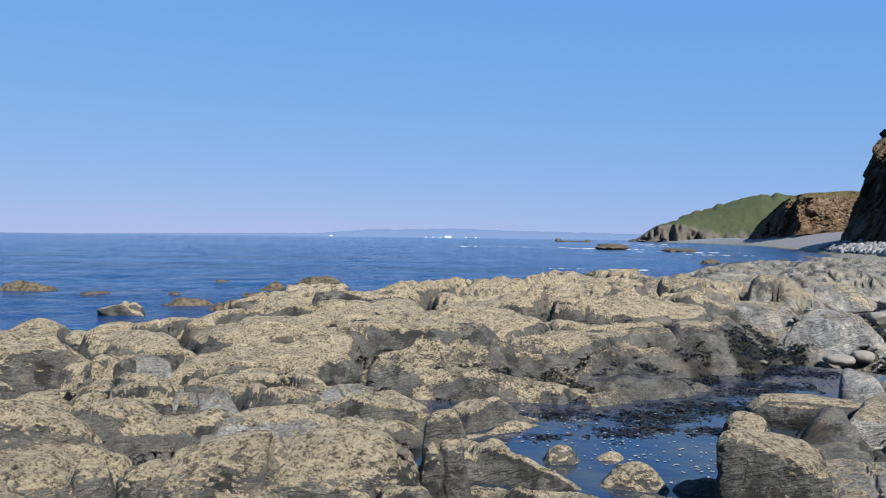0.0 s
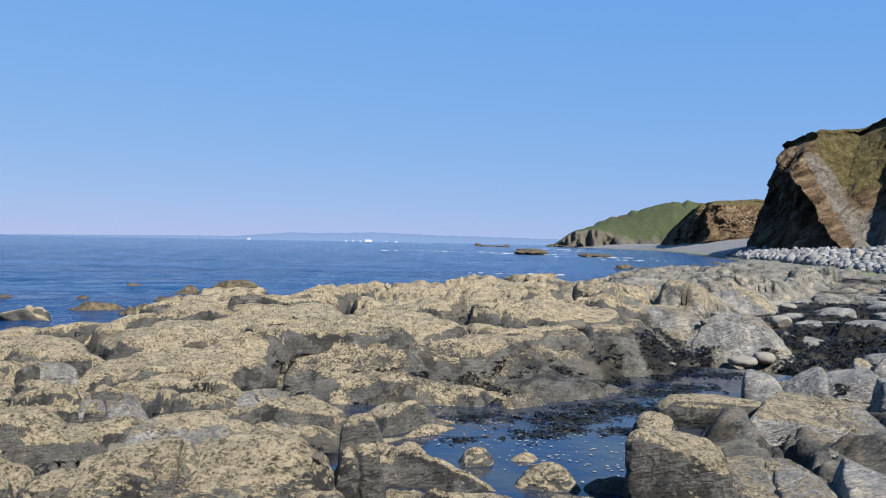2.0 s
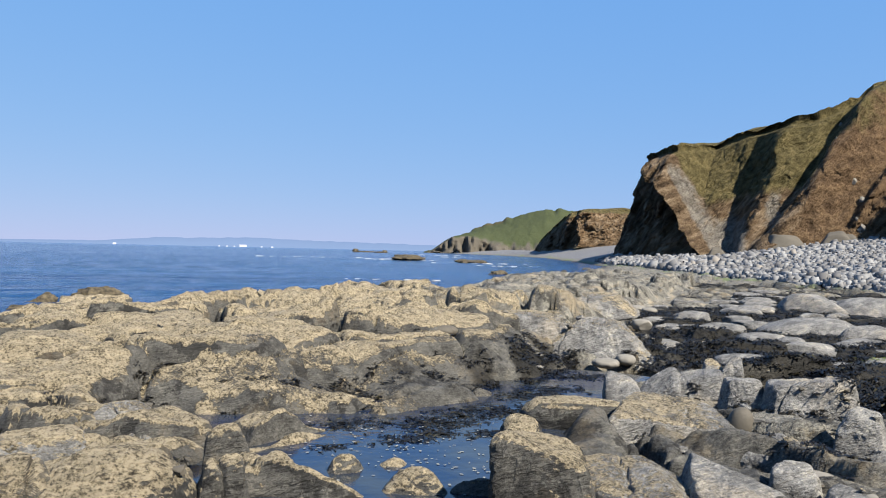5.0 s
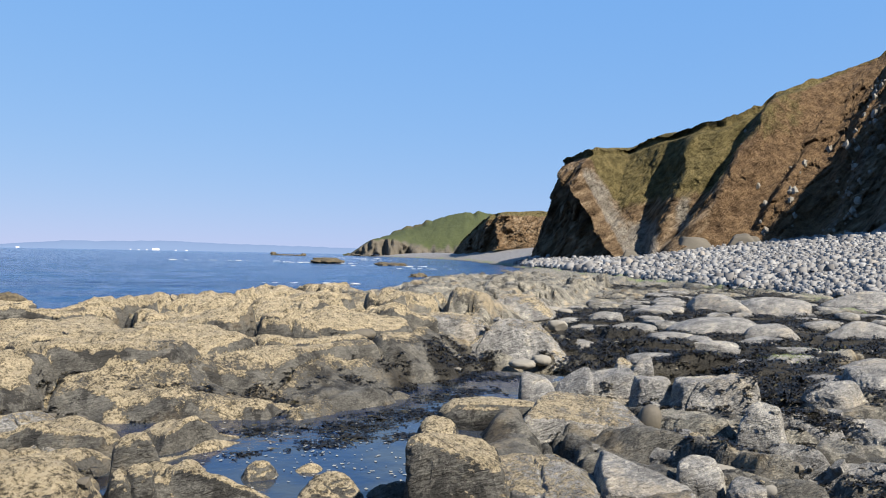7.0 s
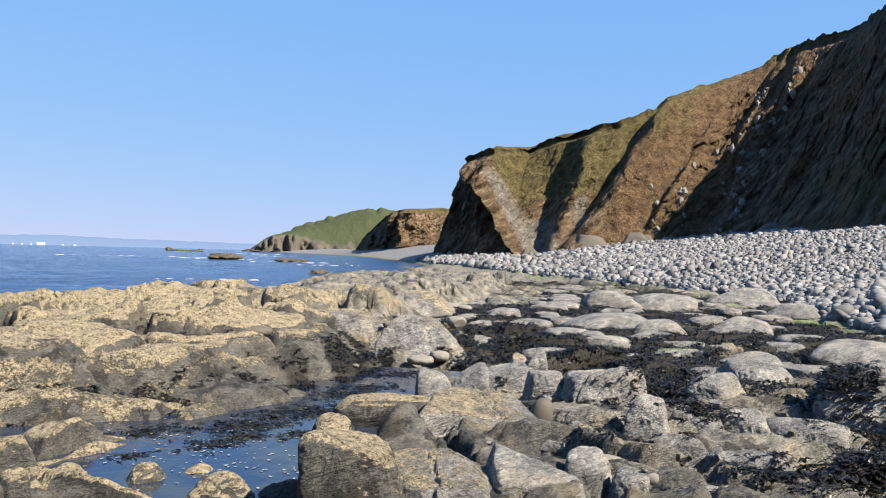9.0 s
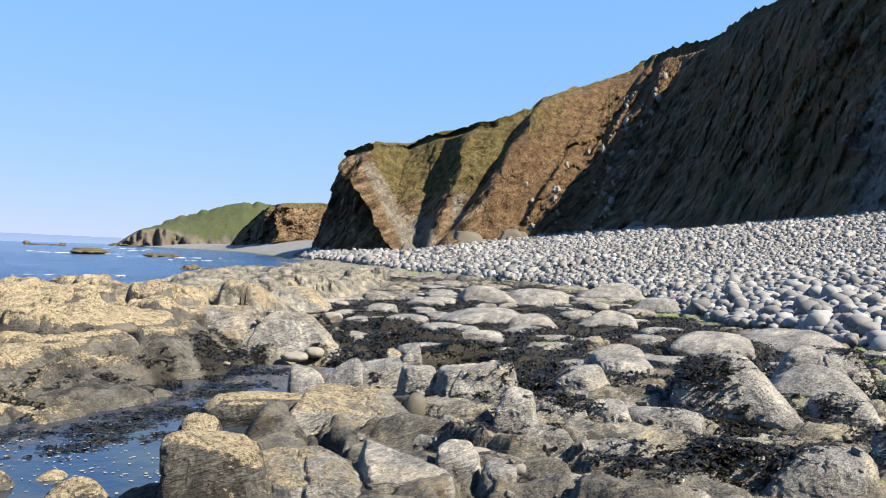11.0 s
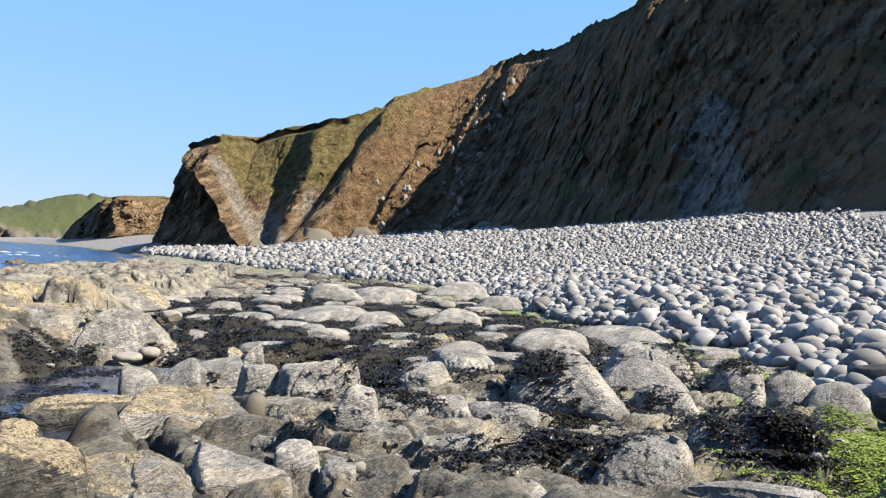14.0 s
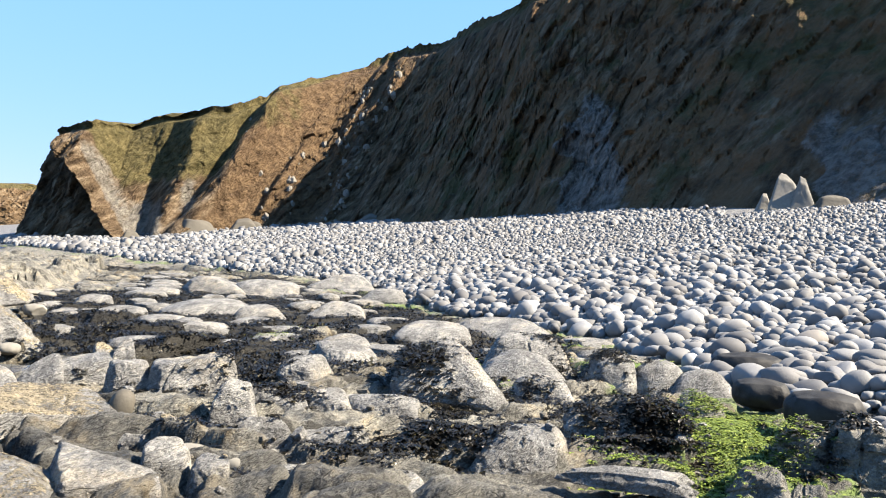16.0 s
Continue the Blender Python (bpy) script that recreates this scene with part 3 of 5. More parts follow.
def build_water():
    az = np.radians(np.concatenate([np.arange(-33, 40, 0.45), np.arange(40, 327, 4.0)]))
    r = np.concatenate([np.geomspace(0.5, 8, 12)[:-1], np.geomspace(8, 160, 260)[:-1], np.geomspace(160, 4980, 70)])
    R, A = np.meshgrid(r, az, indexing="ij")
    x, y = 0.3 + R * np.sin(A), 0.4 + R * np.cos(A)
    wave = 0.030 * fbm(x * 0.28 + y * 0.05, y * 0.95, 3, 501) + 0.016 * fbm(x * 1.1, y * 2.4, 3, 505) + 0.035 * vnoise(x * 0.06, y * 0.22, 507)
    wave = wave * sstep(420, 90, R) * sstep(5, 12, R)
    v = np.stack([x, y, wave - 0.01], -1)
    sea = mesh_object("sea", v, grid_faces(len(r), len(az), wrap=True), SEA_MAT)
    tagged(sea, "calm rippled blue sea reaching the horizon", "water", kind="structure")
    th = np.linspace(0, 2 * math.pi, 72, endpoint=False)
    rings = np.linspace(0.02, 1, 14)
    R, A = np.meshgrid(rings, th, indexing="ij")
    rx, ry = 3.6 * R * np.cos(A), 2.6 * R * np.sin(A)
    c, s = math.cos(radians(38)), math.sin(radians(38))
    v = np.stack([2.2 + rx * c - ry * s, 7.6 + rx * s + ry * c, np.full_like(R, WATER)], -1)
    pool = mesh_object("rock_pool", v, grid_faces(len(rings), len(th), wrap=True), POOL_MAT)
    tagged(pool, "still blue tide pool water among the rocks", "water", kind="structure")


build_water()


# ---- meshes shared by rocks and stones ----
def cube_sphere(n):
    pts, faces, index = [], [], {}
    for axis in range(3):
        for sgn in (-1, 1):
            ids = np.zeros((n + 1, n + 1), int)
            for i in range(n + 1):
                for j in range(n + 1):
                    p = [0, 0, 0]
                    p[axis], p[(axis + 1) % 3], p[(axis + 2) % 3] = sgn * n, 2 * i - n, 2 * j - n
                    ids[i, j] = index.setdefault(tuple(p), len(index))
            for i in range(n):
                for j in range(n):
                    q = [ids[i, j], ids[i + 1, j], ids[i + 1, j + 1], ids[i, j + 1]]
                    faces.append(q if sgn > 0 else q[::-1])
    v = np.array(list(index), float) / n
    return v, np.array(faces)


# ---- cliffs ----
def loft(name, base, top, material, inland, rows=90, cols=360, rough=1.0, seed=0, sag=0.25, spurs=(), stony=None):
    """A cliff: stations along its foot (x, y, z) and its brow (x, y, z), joined by a weathered slope, with the land behind the brow."""
    base, top = np.array(base, float), np.array(top, float)
    seg = np.r_[0, np.cumsum(np.linalg.norm(np.diff(base[:, :2], axis=0), axis=1))]
    uu = np.linspace(0, seg[-1], cols)
    B = np.stack([np.interp(uu, seg, base[:, k]) for k in range(3)], -1)
    T = np.stack([np.interp(uu, seg, top[:, k]) for k in range(3)], -1)
    vv = np.linspace(0, 1, rows)
    V, U = np.meshgrid(vv, uu, indexing="ij")
    rise = V ** (1 + sag)
    P = B[None] * (1 - V[..., None]) + T[None] * V[..., None]
    P[..., 2] = B[None, :, 2] - 1.0 + (T[None, :, 2] - B[None, :, 2] + 1.0) * (rise * 0.55 + V * 0.45)
    out = B - T
    out[:, 2] = 0
    out /= np.maximum(np.linalg.norm(out, axis=1, keepdims=True), 1e-3)
    H = (T[:, 2] - B[:, 2])[None]
    fade = np.sin(np.clip(V, 0, 1) * math.pi) ** 0.6
    slant = U + 0.75 * V * H          # beds climb to one side
    c1, c2, (ra, rb, rc, ru, rv) = cells(slant / 1.9, (V * H - 0.75 * U) / 4.2, seed + 15)
    chunks = (ra - 0.5) * 1.1 + (rb - 0.5) * ru * 1.6 - 0.5 * np.exp(-((c2 - c1) / 0.12) ** 1.5)
    s1, s2, (sa, sb, sc, su, sv) = cells(slant / 0.8, (V * H - 0.75 * U) / 1.6, seed + 17)
    chunks = chunks + (sa - 0.5) * 0.5 + (sb - 0.5) * su * 0.6
    gully = np.abs(fbm(U / 11 + V * 0.9, V * 1.3, 3, seed + 1)) - 0.45
    ribs = np.abs(fbm(slant / 8.5, V * 0.7, 3, seed + 8)) - 0.4
    lumps = 0.5 * fbm(U / 4, V * H / 4, 4, seed + 5) + 0.22 * np.abs(fbm(U / 1.4, V * H / 1.4, 3, seed + 9))
    azc = np.degrees(np.arctan2(B[:, 0], B[:, 1]))[None] + 0.30 * fbm(U / 6, V * 5, 4, seed + 31)
    hard = stony(azc, V) if stony else 1.0
    push = rough * fade * (H * 0.05 * gully - 1.8 * hard * ribs + 0.9 * lumps + (0.25 + 0.75 * hard) * chunks)
    for az0, az1, deep, wide, ramp, low, high in spurs:
        s = azc - (az0 + (az1 - az0) * V)
        push = push + deep * sstep(-ramp, 0.0, s) * np.exp(-np.maximum(s, 0) / wide) * sstep(low - 0.12, low + 0.05, V) * sstep(high + 0.02, high - 0.25, V)
    P += out[None] * push[..., None]
    # the turf overhangs at the brow
    lip = 0.75 + 0.45 * fbm(uu / 3.0, uu * 0, 2, seed + 13)
    for k, back in ((-2, 0.8), (-3, 1.3), (-4, 1.5), (-5, 1.4), (-6, 1.0), (-7, 0.5)):
        P[k] -= out * (rough * back * lip)[:, None]
    P[-1, :, 2] += 0.5 * fbm(uu / 5, uu * 0, 3, seed + 3) + 0.3 * fbm(uu / 1.1, uu * 0, 2, seed + 4)
    land = []
    for k, d in enumerate((3, 12, 45, 160, inland)):
        q = T - out * d
        q[:, 2] = T[:, 2] + 0.5 + 0.02 * min(d, 120) + 0.5 * fbm(uu / 9, uu * 0 + k, 2, seed + 20 + k)
        land.append(q)
    P = np.concatenate([P, np.array(land)])
    ob = mesh_object(name, P, grid_faces(rows + len(land), cols)[:, ::-1], material, False)
    V2 = np.concatenate([V, np.full((len(land), cols), 1.2)])
    U2 = np.concatenate([U, np.repeat(uu[None], len(land), 0)])
    return ob, U2.ravel() / seg[-1], V2.ravel()


BROW = [(165, 90, 20.0), (147, 76, 22.5), (124, 70, 24), (103, 69, 24.5), (86, 74, 23.6), (75, 82, 22.5), (66, 91, 20.6), (57.9, 107, 17.42), (53.2, 146, 14.9), (49, 166, 13.39),
        (46.0, 164, 12.2), (41.4, 150, 10.68), (38.4, 144, 9.0), (34.1, 146, 8.47), (32.0, 150, 7.55), (29.6, 141, 7.35), (27.6, 151, 6.4), (28.0, 185, 5.0)]


def build_main_cliff():
    base = [CLIFF[k] for k in range(18)]
    top = [(*bearing(az, d), 1.69 + d * math.tan(radians(el))) for az, d, el in BROW]
    def stony(az, v):
        return 1 - 0.35 * sstep(63, 67, az) - 0.35 * sstep(70, 75, az) - 0.85 * sstep(29.5, 31.5, az + 3 * v) * sstep(41.0, 39.5, az - 2 * v) - 0.1 * sstep(39.5, 41.0, az - 2 * v) * sstep(46, 44, az - 5 * v)
    # ribs and hollows: bearing at the foot and the brow, depth, how slowly it falls back, how broad its shaded side is, from and to which part of the height
    ob, u, v = loft("cliff", base, top, CLIFF_MAT, 420, 92, 1200, 1.0, 40, 0.25,
                    ((31.8, 26.0, 5.0, 2.5, 0.3, -0.2, 1.1), (34.6, 35.2, 5.5, 2.2, 1.8, -0.2, 1.1), (36.6, 40.3, 7.0, 4.0, 2.4, -0.2, 1.1), (42.0, 43.5, 2.6, 1.0, 1.3, -0.2, 0.5), (40.3, 43.4, 2.4, 0.9, 0.8, 0.2, 0.8), (43.2, 46.0, 2.6, 0.9, 0.9, 0.25, 1.1), (44.3, 47.4, 3.2, 1.5, 1.2, -0.2, 1.1),
                     (46.6, 51.0, 4.5, 6.0, 0.8, -0.2, 1.1), (56, 58, 2.5, 3.0, 1.5, -0.2, 1.1), (59.3, 62.8, 2.6, 5.0, 1.6, -0.2, 0.55)), stony)
    x = np.array([p.co.x for p in ob.data.vertices])
    y = np.array([p.co.y for p in ob.data.vertices])
    az = np.degrees(np.arctan2(x - 0.3, y - 0.4))
    # the nose's dark wall, the pale slip beside it, turf above, and the brown landslip
    nose, slip0, slip1 = 31.8 - 4.1 * v, 35.6 + 4.0 * v, 44.4 + 5.9 * v
    attribute(ob, "earth", 0.62 * sstep(0, 1, az - slip0) * sstep(0.6, -0.4, az - slip1) + 0.2 * sstep(0, 3, az - slip1))
    attribute(ob, "clay", 0.6 * sstep(0.0, 0.5, az - nose) * np.maximum(sstep(2.6, 0.8, az - nose), sstep(0.55, 0.2, v) * sstep(34.6, 33.6, az)) * sstep(0.95, 0.75, v) + 0.6 * np.exp(-((az - 35.6) / 0.7) ** 2 - ((v - 0.35) / 0.2) ** 2)
               + 0.36 * sstep(0.9, 0.1, np.abs(az - slip1 + 0.4)) * sstep(0.75, 0.5, v))
    attribute(ob, "shrub", sstep(47, 52, az) * sstep(0.97, 0.85, v))
    wander = az + 1.1 * fbm(x * 0.16, v * 9, 4, 49)
    attribute(ob, "slab", 0.60 * sstep(-0.8, 1.2, wander - 58.9 - 6.0 * v) * sstep(65.6, 63.2, wander + 1.5 * v) * sstep(0.56, 0.36, v) + 0.38 * sstep(76.4, 78.2, wander) * sstep(0.40, 0.18, v))
    attribute(ob, "turf", 0.75 * sstep(0.9, 1.05, v) + 0.62 * sstep(0.8, 1.8, az - nose) * sstep(1.0, 0.0, az - slip0) * sstep(0.3, 0.6, v) + 0.42 * sstep(45, 42, az) * sstep(38, 40, az) * sstep(0.5, 0.8, v)
              + (0.26 + 0.16 * sstep(72, 78, az) * sstep(0.3, 0.45, v)) * sstep(51, 55, az) * sstep(0.1, 0.4, v))
    tagged(ob, "high sea cliff of dark rock, brown earth and dry turf above the shingle", "cliff", kind="structure")
    # pale stones that stick out of the landslip
    rnd = np.random.RandomState(47)
    z = np.array([p.co.z for p in ob.data.vertices])
    rib = np.exp(-((az - 44.6 - 3.2 * v) / 0.45) ** 2) + 0.8 * np.exp(-((az - 44.9 - 5.2 * v) / 0.3) ** 2) + 0.5 * np.exp(-((az - 42.2 - 1.5 * v) / 0.6) ** 2) * (v < 0.5) + 0.06 * ((az > 39) & (az < 46))
    pick = np.flatnonzero(rnd.uniform(0, 1, len(v)) < 0.045 * rib * (v > 0.04) * (v < 0.86))
    q, f = cube_sphere(2)
    q = q / np.linalg.norm(q, axis=1, keepdims=True)
    size = 0.16 + 0.45 * rnd.uniform(0, 1, len(pick)) ** 3
    lump = 1 + 0.25 * rnd.normal(size=(len(pick), len(q), 1)).clip(-1.3, 1.3)
    P = q[None] * lump * size[:, None, None] * (1.0, 1.0, 1.4) + np.column_stack([x, y, z])[pick][:, None]
    F = (f[None] + (np.arange(len(pick)) * len(q))[:, None, None]).reshape(-1, 4)
    tagged(mesh_object("landslip_stones", P, F, PALE, False), "pale broken stones sticking out of the brown landslip", "stones", kind="stuff")


build_main_cliff()


def build_far_land():
    # the dark bluff beyond the nose
    base = [(*bearing(a, d), z) for a, d, z in ((34, 330, 7), (28, 335, 7), (26, 338, 6.5), (23.4, 345, 5.5), (22.3, 352, 4.5), (21.2, 368, 3.2), (20.3, 385, 2.5), (20.1, 450, 3))]
    top = [(*bearing(a, d), 1.69 + d * math.tan(radians(e))) for a, d, e in ((34, 360, 3.3), (28, 356, 3.1), (26, 354, 3.15), (23.6, 354, 3.1), (22.4, 360, 2.75), (21.4, 378, 1.8), (20.5, 395, 0.9), (20.4, 450, 0.7))]
    ob, u, v = loft("bluff", base, top, CLIFF_MAT, 200, 60, 260, 1.1, 70, 0.25, ((22.0, 22.4, 7.0, 0.8, 0.4, -0.2, 1.1), (23.3, 23.5, 12.0, 2.2, 0.5, -0.2, 1.1), (21.2, 21.4, 4.0, 0.6, 0.3, -0.2, 1.1)))
    attribute(ob, "earth", 0.36 + 0 * v)
    attribute(ob, "clay", 0.25 * sstep(0.3, 0.0, v))
    attribute(ob, "slab", 0 * v)
    attribute(ob, "shrub", 0 * v)
    attribute(ob, "turf", 0.75 * sstep(0.75, 1.0, v))
    tagged(ob, "dark cliff bluff capped with dry grass behind the bay", "cliff", kind="structure")
    # the green headland
    az = np.linspace(12.4, 36, 220)
    v = np.linspace(0, 1, 60)
    V, A = np.meshgrid(v, az, indexing="ij")
    el = np.interp(az, [12.4, 12.9, 14.0, 15.0, 15.6, 16.6, 17.6, 18.9, 20.8, 22.8, 26, 30, 36], [0.0, 0.12, 0.75, 1.3, 1.55, 2.04, 2.3, 2.73, 3.2, 3.12, 2.9, 2.9, 2.9])[None]
    d0, d1 = 700.0, 960.0
    ztop = 1.69 + d1 * np.tan(np.radians(el)) - 2.0
    edge = np.interp(az, [12.4, 13, 14.5, 16, 17, 18.5, 20, 36], [1, 8, 15, 14, 9, 6, 5, 5])[None]
    edge = np.minimum(edge, ztop)
    D = d0 + (d1 - d0) * np.where(V < 0.2, V * 0.25, (V - 0.2) / 0.8 * 0.95 + 0.05)
    z = np.where(V < 0.2, 1.0 + (edge - 1.0) * V / 0.2, edge + (ztop - edge) * ((V - 0.2) / 0.8) ** 0.8)
    z = z + (0.5 + 1.2 * sstep(0.3, 0.1, V)) * fbm(A * 1.5, V * 5, 4, 301) * (V < 0.97) + 1.5 * fbm(A * 2.2, V * 0, 3, 302) * sstep(0.7, 1.0, V)
    D = D + 9 * fbm(A * 2.5, V * 3, 4, 303) * sstep(0.3, 0.15, V) * (V > 0)
    back = [np.stack([D[-1] + k, np.maximum(ztop[0] - 0.02 * k, 0.5)]) for k in (60, 300, 1200)]
    D = np.concatenate([D, np.array([b[0] for b in back])])
    z = np.concatenate([z, np.array([b[1] for b in back])])
    A = np.concatenate([A, np.repeat(az[None], 3, 0)])
    V = np.concatenate([V, np.ones((3, len(az)))])
    x, y = 0.3 + D * np.sin(np.radians(A)), 0.4 + D * np.cos(np.radians(A))
    ob = mesh_object("headland", np.stack([x, y, z], -1), grid_faces(len(D), len(az)), HILL_MAT)
    rock = sstep(0.26, 0.18, V + 0.05 * fbm(A * 3, V * 8, 3, 305))
    attribute(ob, "rock", rock.ravel())
    attribute(ob, "scrub", (0.55 * sstep(0.72, 0.9, V) * sstep(19.5, 17.5, A) + 0.35 * sstep(0.05, 0.0, np.abs(V - 0.55))).ravel())
    tagged(ob, "low green headland of fields ending in a grey rocky point", "headland", kind="structure")
    # the coast across the bay; its blue haze is a glow put into the material
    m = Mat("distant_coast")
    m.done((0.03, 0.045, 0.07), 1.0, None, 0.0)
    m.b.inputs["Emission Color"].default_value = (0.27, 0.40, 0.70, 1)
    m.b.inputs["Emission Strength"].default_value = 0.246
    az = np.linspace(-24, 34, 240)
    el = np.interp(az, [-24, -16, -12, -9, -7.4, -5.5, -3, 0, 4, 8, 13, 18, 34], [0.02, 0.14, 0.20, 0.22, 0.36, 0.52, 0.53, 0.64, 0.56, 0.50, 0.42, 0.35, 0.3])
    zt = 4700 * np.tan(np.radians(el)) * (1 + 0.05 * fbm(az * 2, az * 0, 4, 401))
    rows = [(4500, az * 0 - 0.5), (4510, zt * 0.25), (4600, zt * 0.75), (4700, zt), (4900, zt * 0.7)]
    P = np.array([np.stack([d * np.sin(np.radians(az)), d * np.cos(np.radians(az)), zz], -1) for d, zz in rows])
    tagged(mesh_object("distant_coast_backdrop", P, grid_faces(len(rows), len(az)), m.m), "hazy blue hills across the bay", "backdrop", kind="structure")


build_far_land()


# ---- rocks ----
SPHERES = {n: cube_sphere(n) for n in (3, 5, 10, 16, 20, 26, 32, 38, 44)}


def stone_points(n, size, box=0.5, seed=0, rough=0.06, cuts=0, beds=0.0, taper=0.0):
    """A boulder of that size: between a ball (box 0) and a block (box 1), chipped by planes, roughened, standing on z = 0."""
    v, f = SPHERES[n]
    ball = v / np.linalg.norm(v, axis=1, keepdims=True)
    p = ball * (1 - box) + v * 0.86 * box
    rnd = np.random.RandomState(seed)
    for _ in range(cuts):
        nrm = rnd.normal(size=3) * (1, 1, 0.75)
        nrm /= np.linalg.norm(nrm)
        lim = rnd.uniform(0.62, 0.88)
        over = np.maximum(p @ nrm - lim, 0)
        p = p - 0.96 * over[:, None] * nrm
    p *= 1 + (rough * 1.6 * fbm3(p * 1.3 + seed * 3.1, 2, seed))[:, None]
    p *= 0.5 * np.array(size)
    if beds:
        # beds break away from the flanks in uneven plates
        tilt = np.array([0.30, 0.16, 0.94])
        layer = np.floor((p @ tilt + 0.012 * vnoise3(p * 7, seed + 2)) / 0.06)
        plate = np.floor((p[:, 0] * 0.8 + p[:, 1] * 0.6) / 0.19 + _hash(layer, layer * 0, 3, seed) * 7)
        p[:, :2] *= (1 + 0.075 * (_hash(layer, plate, 4, seed) - 0.5) * np.clip(1.2 - np.abs(p[:, 2] / (0.5 * size[2])), 0, 1))[:, None]
    if rough > 0.02:
        k = 1.0 / max(min(size), 0.08)
        p *= 1 + (rough * 0.8 * fbm3(p * k * 3.0 + seed, 3, seed + 7))[:, None]
    if beds:
        wav = p[:, 2] * 0.9 + p[:, 0] * 0.35 + 0.02 * fbm3(p * 4, 2, seed + 3)
        p[:, :2] *= 1 + (beds * (np.abs((wav * 11) % 1 - 0.5) * 2 - 0.5))[:, None]
    p[:, 2] -= p[:, 2].min()
    if taper:
        p[:, :2] *= (1 - taper * (p[:, 2:] / p[:, 2].max() - (0.4 if taper < 0.3 else 0.0)))
    return p, f


def rock(name, row, material, label, category="rock", box=0.55, cuts=5, seed=1, rough=0.07, n=16, beds=0.0, sink=0.16, group="", tilt=(0, 0), taper=0.0, smooth=False):
    x, y, z, w, d, h, turn = row
    p, f = stone_points(n, (w * 1.06, d * 1.1, h + sink), box, seed, rough, cuts, beds, taper if taper else (0.25 if not smooth else 0.0))
    ob = mesh_object(name, p, f, material, n >= 16 or smooth)
    ob.matrix_world = pose(x, y, z - sink, tilt[0], tilt[1], turn)
    return tagged(ob, label, category, group)


def block_points(n, size, seed, edge, cuts, rough, beds, turn, flutes, taper, slope):
    """A block bounded by joint planes; edge says how sharply they meet. Standing on z = 0."""
    v, f = SPHERES[n]
    d = v / np.linalg.norm(v, axis=1, keepdims=True)
    rnd = np.random.RandomState(seed)
    total = 0.0
    for axis in range(3):
        for sgn in (-1, 1):
            nrm = rnd.normal(0, 0.15, 3)
            nrm[axis] = sgn
            if axis == 2 and sgn > 0:
                nrm[1] -= 0.30
            if axis < 2:
                nrm[2] += slope * rnd.uniform(0.6, 1.3)
            nrm /= np.linalg.norm(nrm)
            reach = 0.80 if axis == 2 and sgn > 0 else abs(nrm[axis]) - (0.3 * nrm[2] if axis < 2 and slope else 0.0)
            total = total + np.maximum(d @ nrm / (max(reach, 0.3) * rnd.uniform(0.92, 1.06)), 0) ** edge
    for _ in range(cuts):
        nrm = rnd.normal(size=3) * (1, 1, 0.8)
        nrm[2] = abs(nrm[2]) + slope * 0.5
        total = total + np.maximum(d @ (nrm / np.linalg.norm(nrm)) / rnd.uniform(0.9, 1.15), 0) ** edge
    p = d * total[:, None] ** (-1 / edge) * 0.5 * np.array(size)
    w = float(np.mean(size[:2]))
    if flutes:
        turned = np.arctan2(p[:, 1], p[:, 0]) + 0.10 * fbm3(p * 2.5, 2, seed + 11)
        p[:, :2] *= (1 - flutes * np.abs(vnoise(turned * 4.2 + seed, p[:, 2] * 1.2, seed)) ** 0.7 - flutes * 0.5 * np.abs(vnoise(turned * 11, p[:, 2] * 2, seed + 1)))[:, None]
    # uneven beds that dip with the shore
    c, s = math.cos(radians(turn)), math.sin(radians(turn))
    bed = np.array([0.30 * c + 0.22 * s, -0.30 * s + 0.22 * c, 0.93])
    q = (p @ bed + 0.02 * fbm3(p * 5, 2, seed + 2)) / 0.055
    layer, part = np.floor(q), sstep(0.75, 1.0, q - np.floor(q))
    plate = np.floor(p[:, 0] / 0.23 + 0.4 * vnoise3(p * 4, seed + 4))
    ledge = _hash(layer, plate, 4, seed) * (1 - part) + _hash(layer + 1, plate, 4, seed) * part - 0.5
    p[:, :2] *= 1 + (beds * 2.2 * ledge)[:, None]
    push = rough * w * fbm3(p * (2.6 / w) + seed, 3, seed + 7) + 0.006 * fbm3(p * 9 + seed, 3, seed + 8) - 0.010 * np.abs(fbm3(p * 16, 2, seed + 9))
    if n >= 32:
        for _ in range(seed % 2):
            a = rnd.uniform(-0.7, 0.7)
            nrm = np.array([math.cos(a), math.sin(a), rnd.uniform(-0.3, 0.3)])
            off = p @ nrm - rnd.uniform(-0.3, 0.3) * size[0] + 0.03 * fbm3(p * 5, 3, seed + 60)
            push = push - 0.028 * np.exp(-(off / 0.013) ** 2)
    p += d * push[:, None]
    p[:, 2] -= p[:, 2].min()
    p[:, :2] *= 1 - taper * (p[:, 2:] / p[:, 2].max() - 0.4)
    return p, f


def crag(name, row, material, label, category, edge=10.0, cuts=5, seed=1, n=32, rough=0.018, beds=0.006, sink=0.2, flutes=0.0, taper=0.05, deep=1.0, slope=0.3, group=""):
    """A rock of bedrock joints standing in the ground: place, base, width, depth, height and turn."""
    x, y, z, w, d, h, turn = row
    p, f = block_points(n, (w * 1.07, d * deep, h + sink), seed, edge, cuts, rough, beds, turn, flutes, taper, slope)
    ob = mesh_object(name, p, f, material, n < 26)
    back = (deep - 1) * d * 0.5
    ob.matrix_world = pose(x - back * math.sin(radians(turn)), y + back * math.cos(radians(turn)), z - sink, 0, 0, turn)
    return tagged(ob, label, category, group)


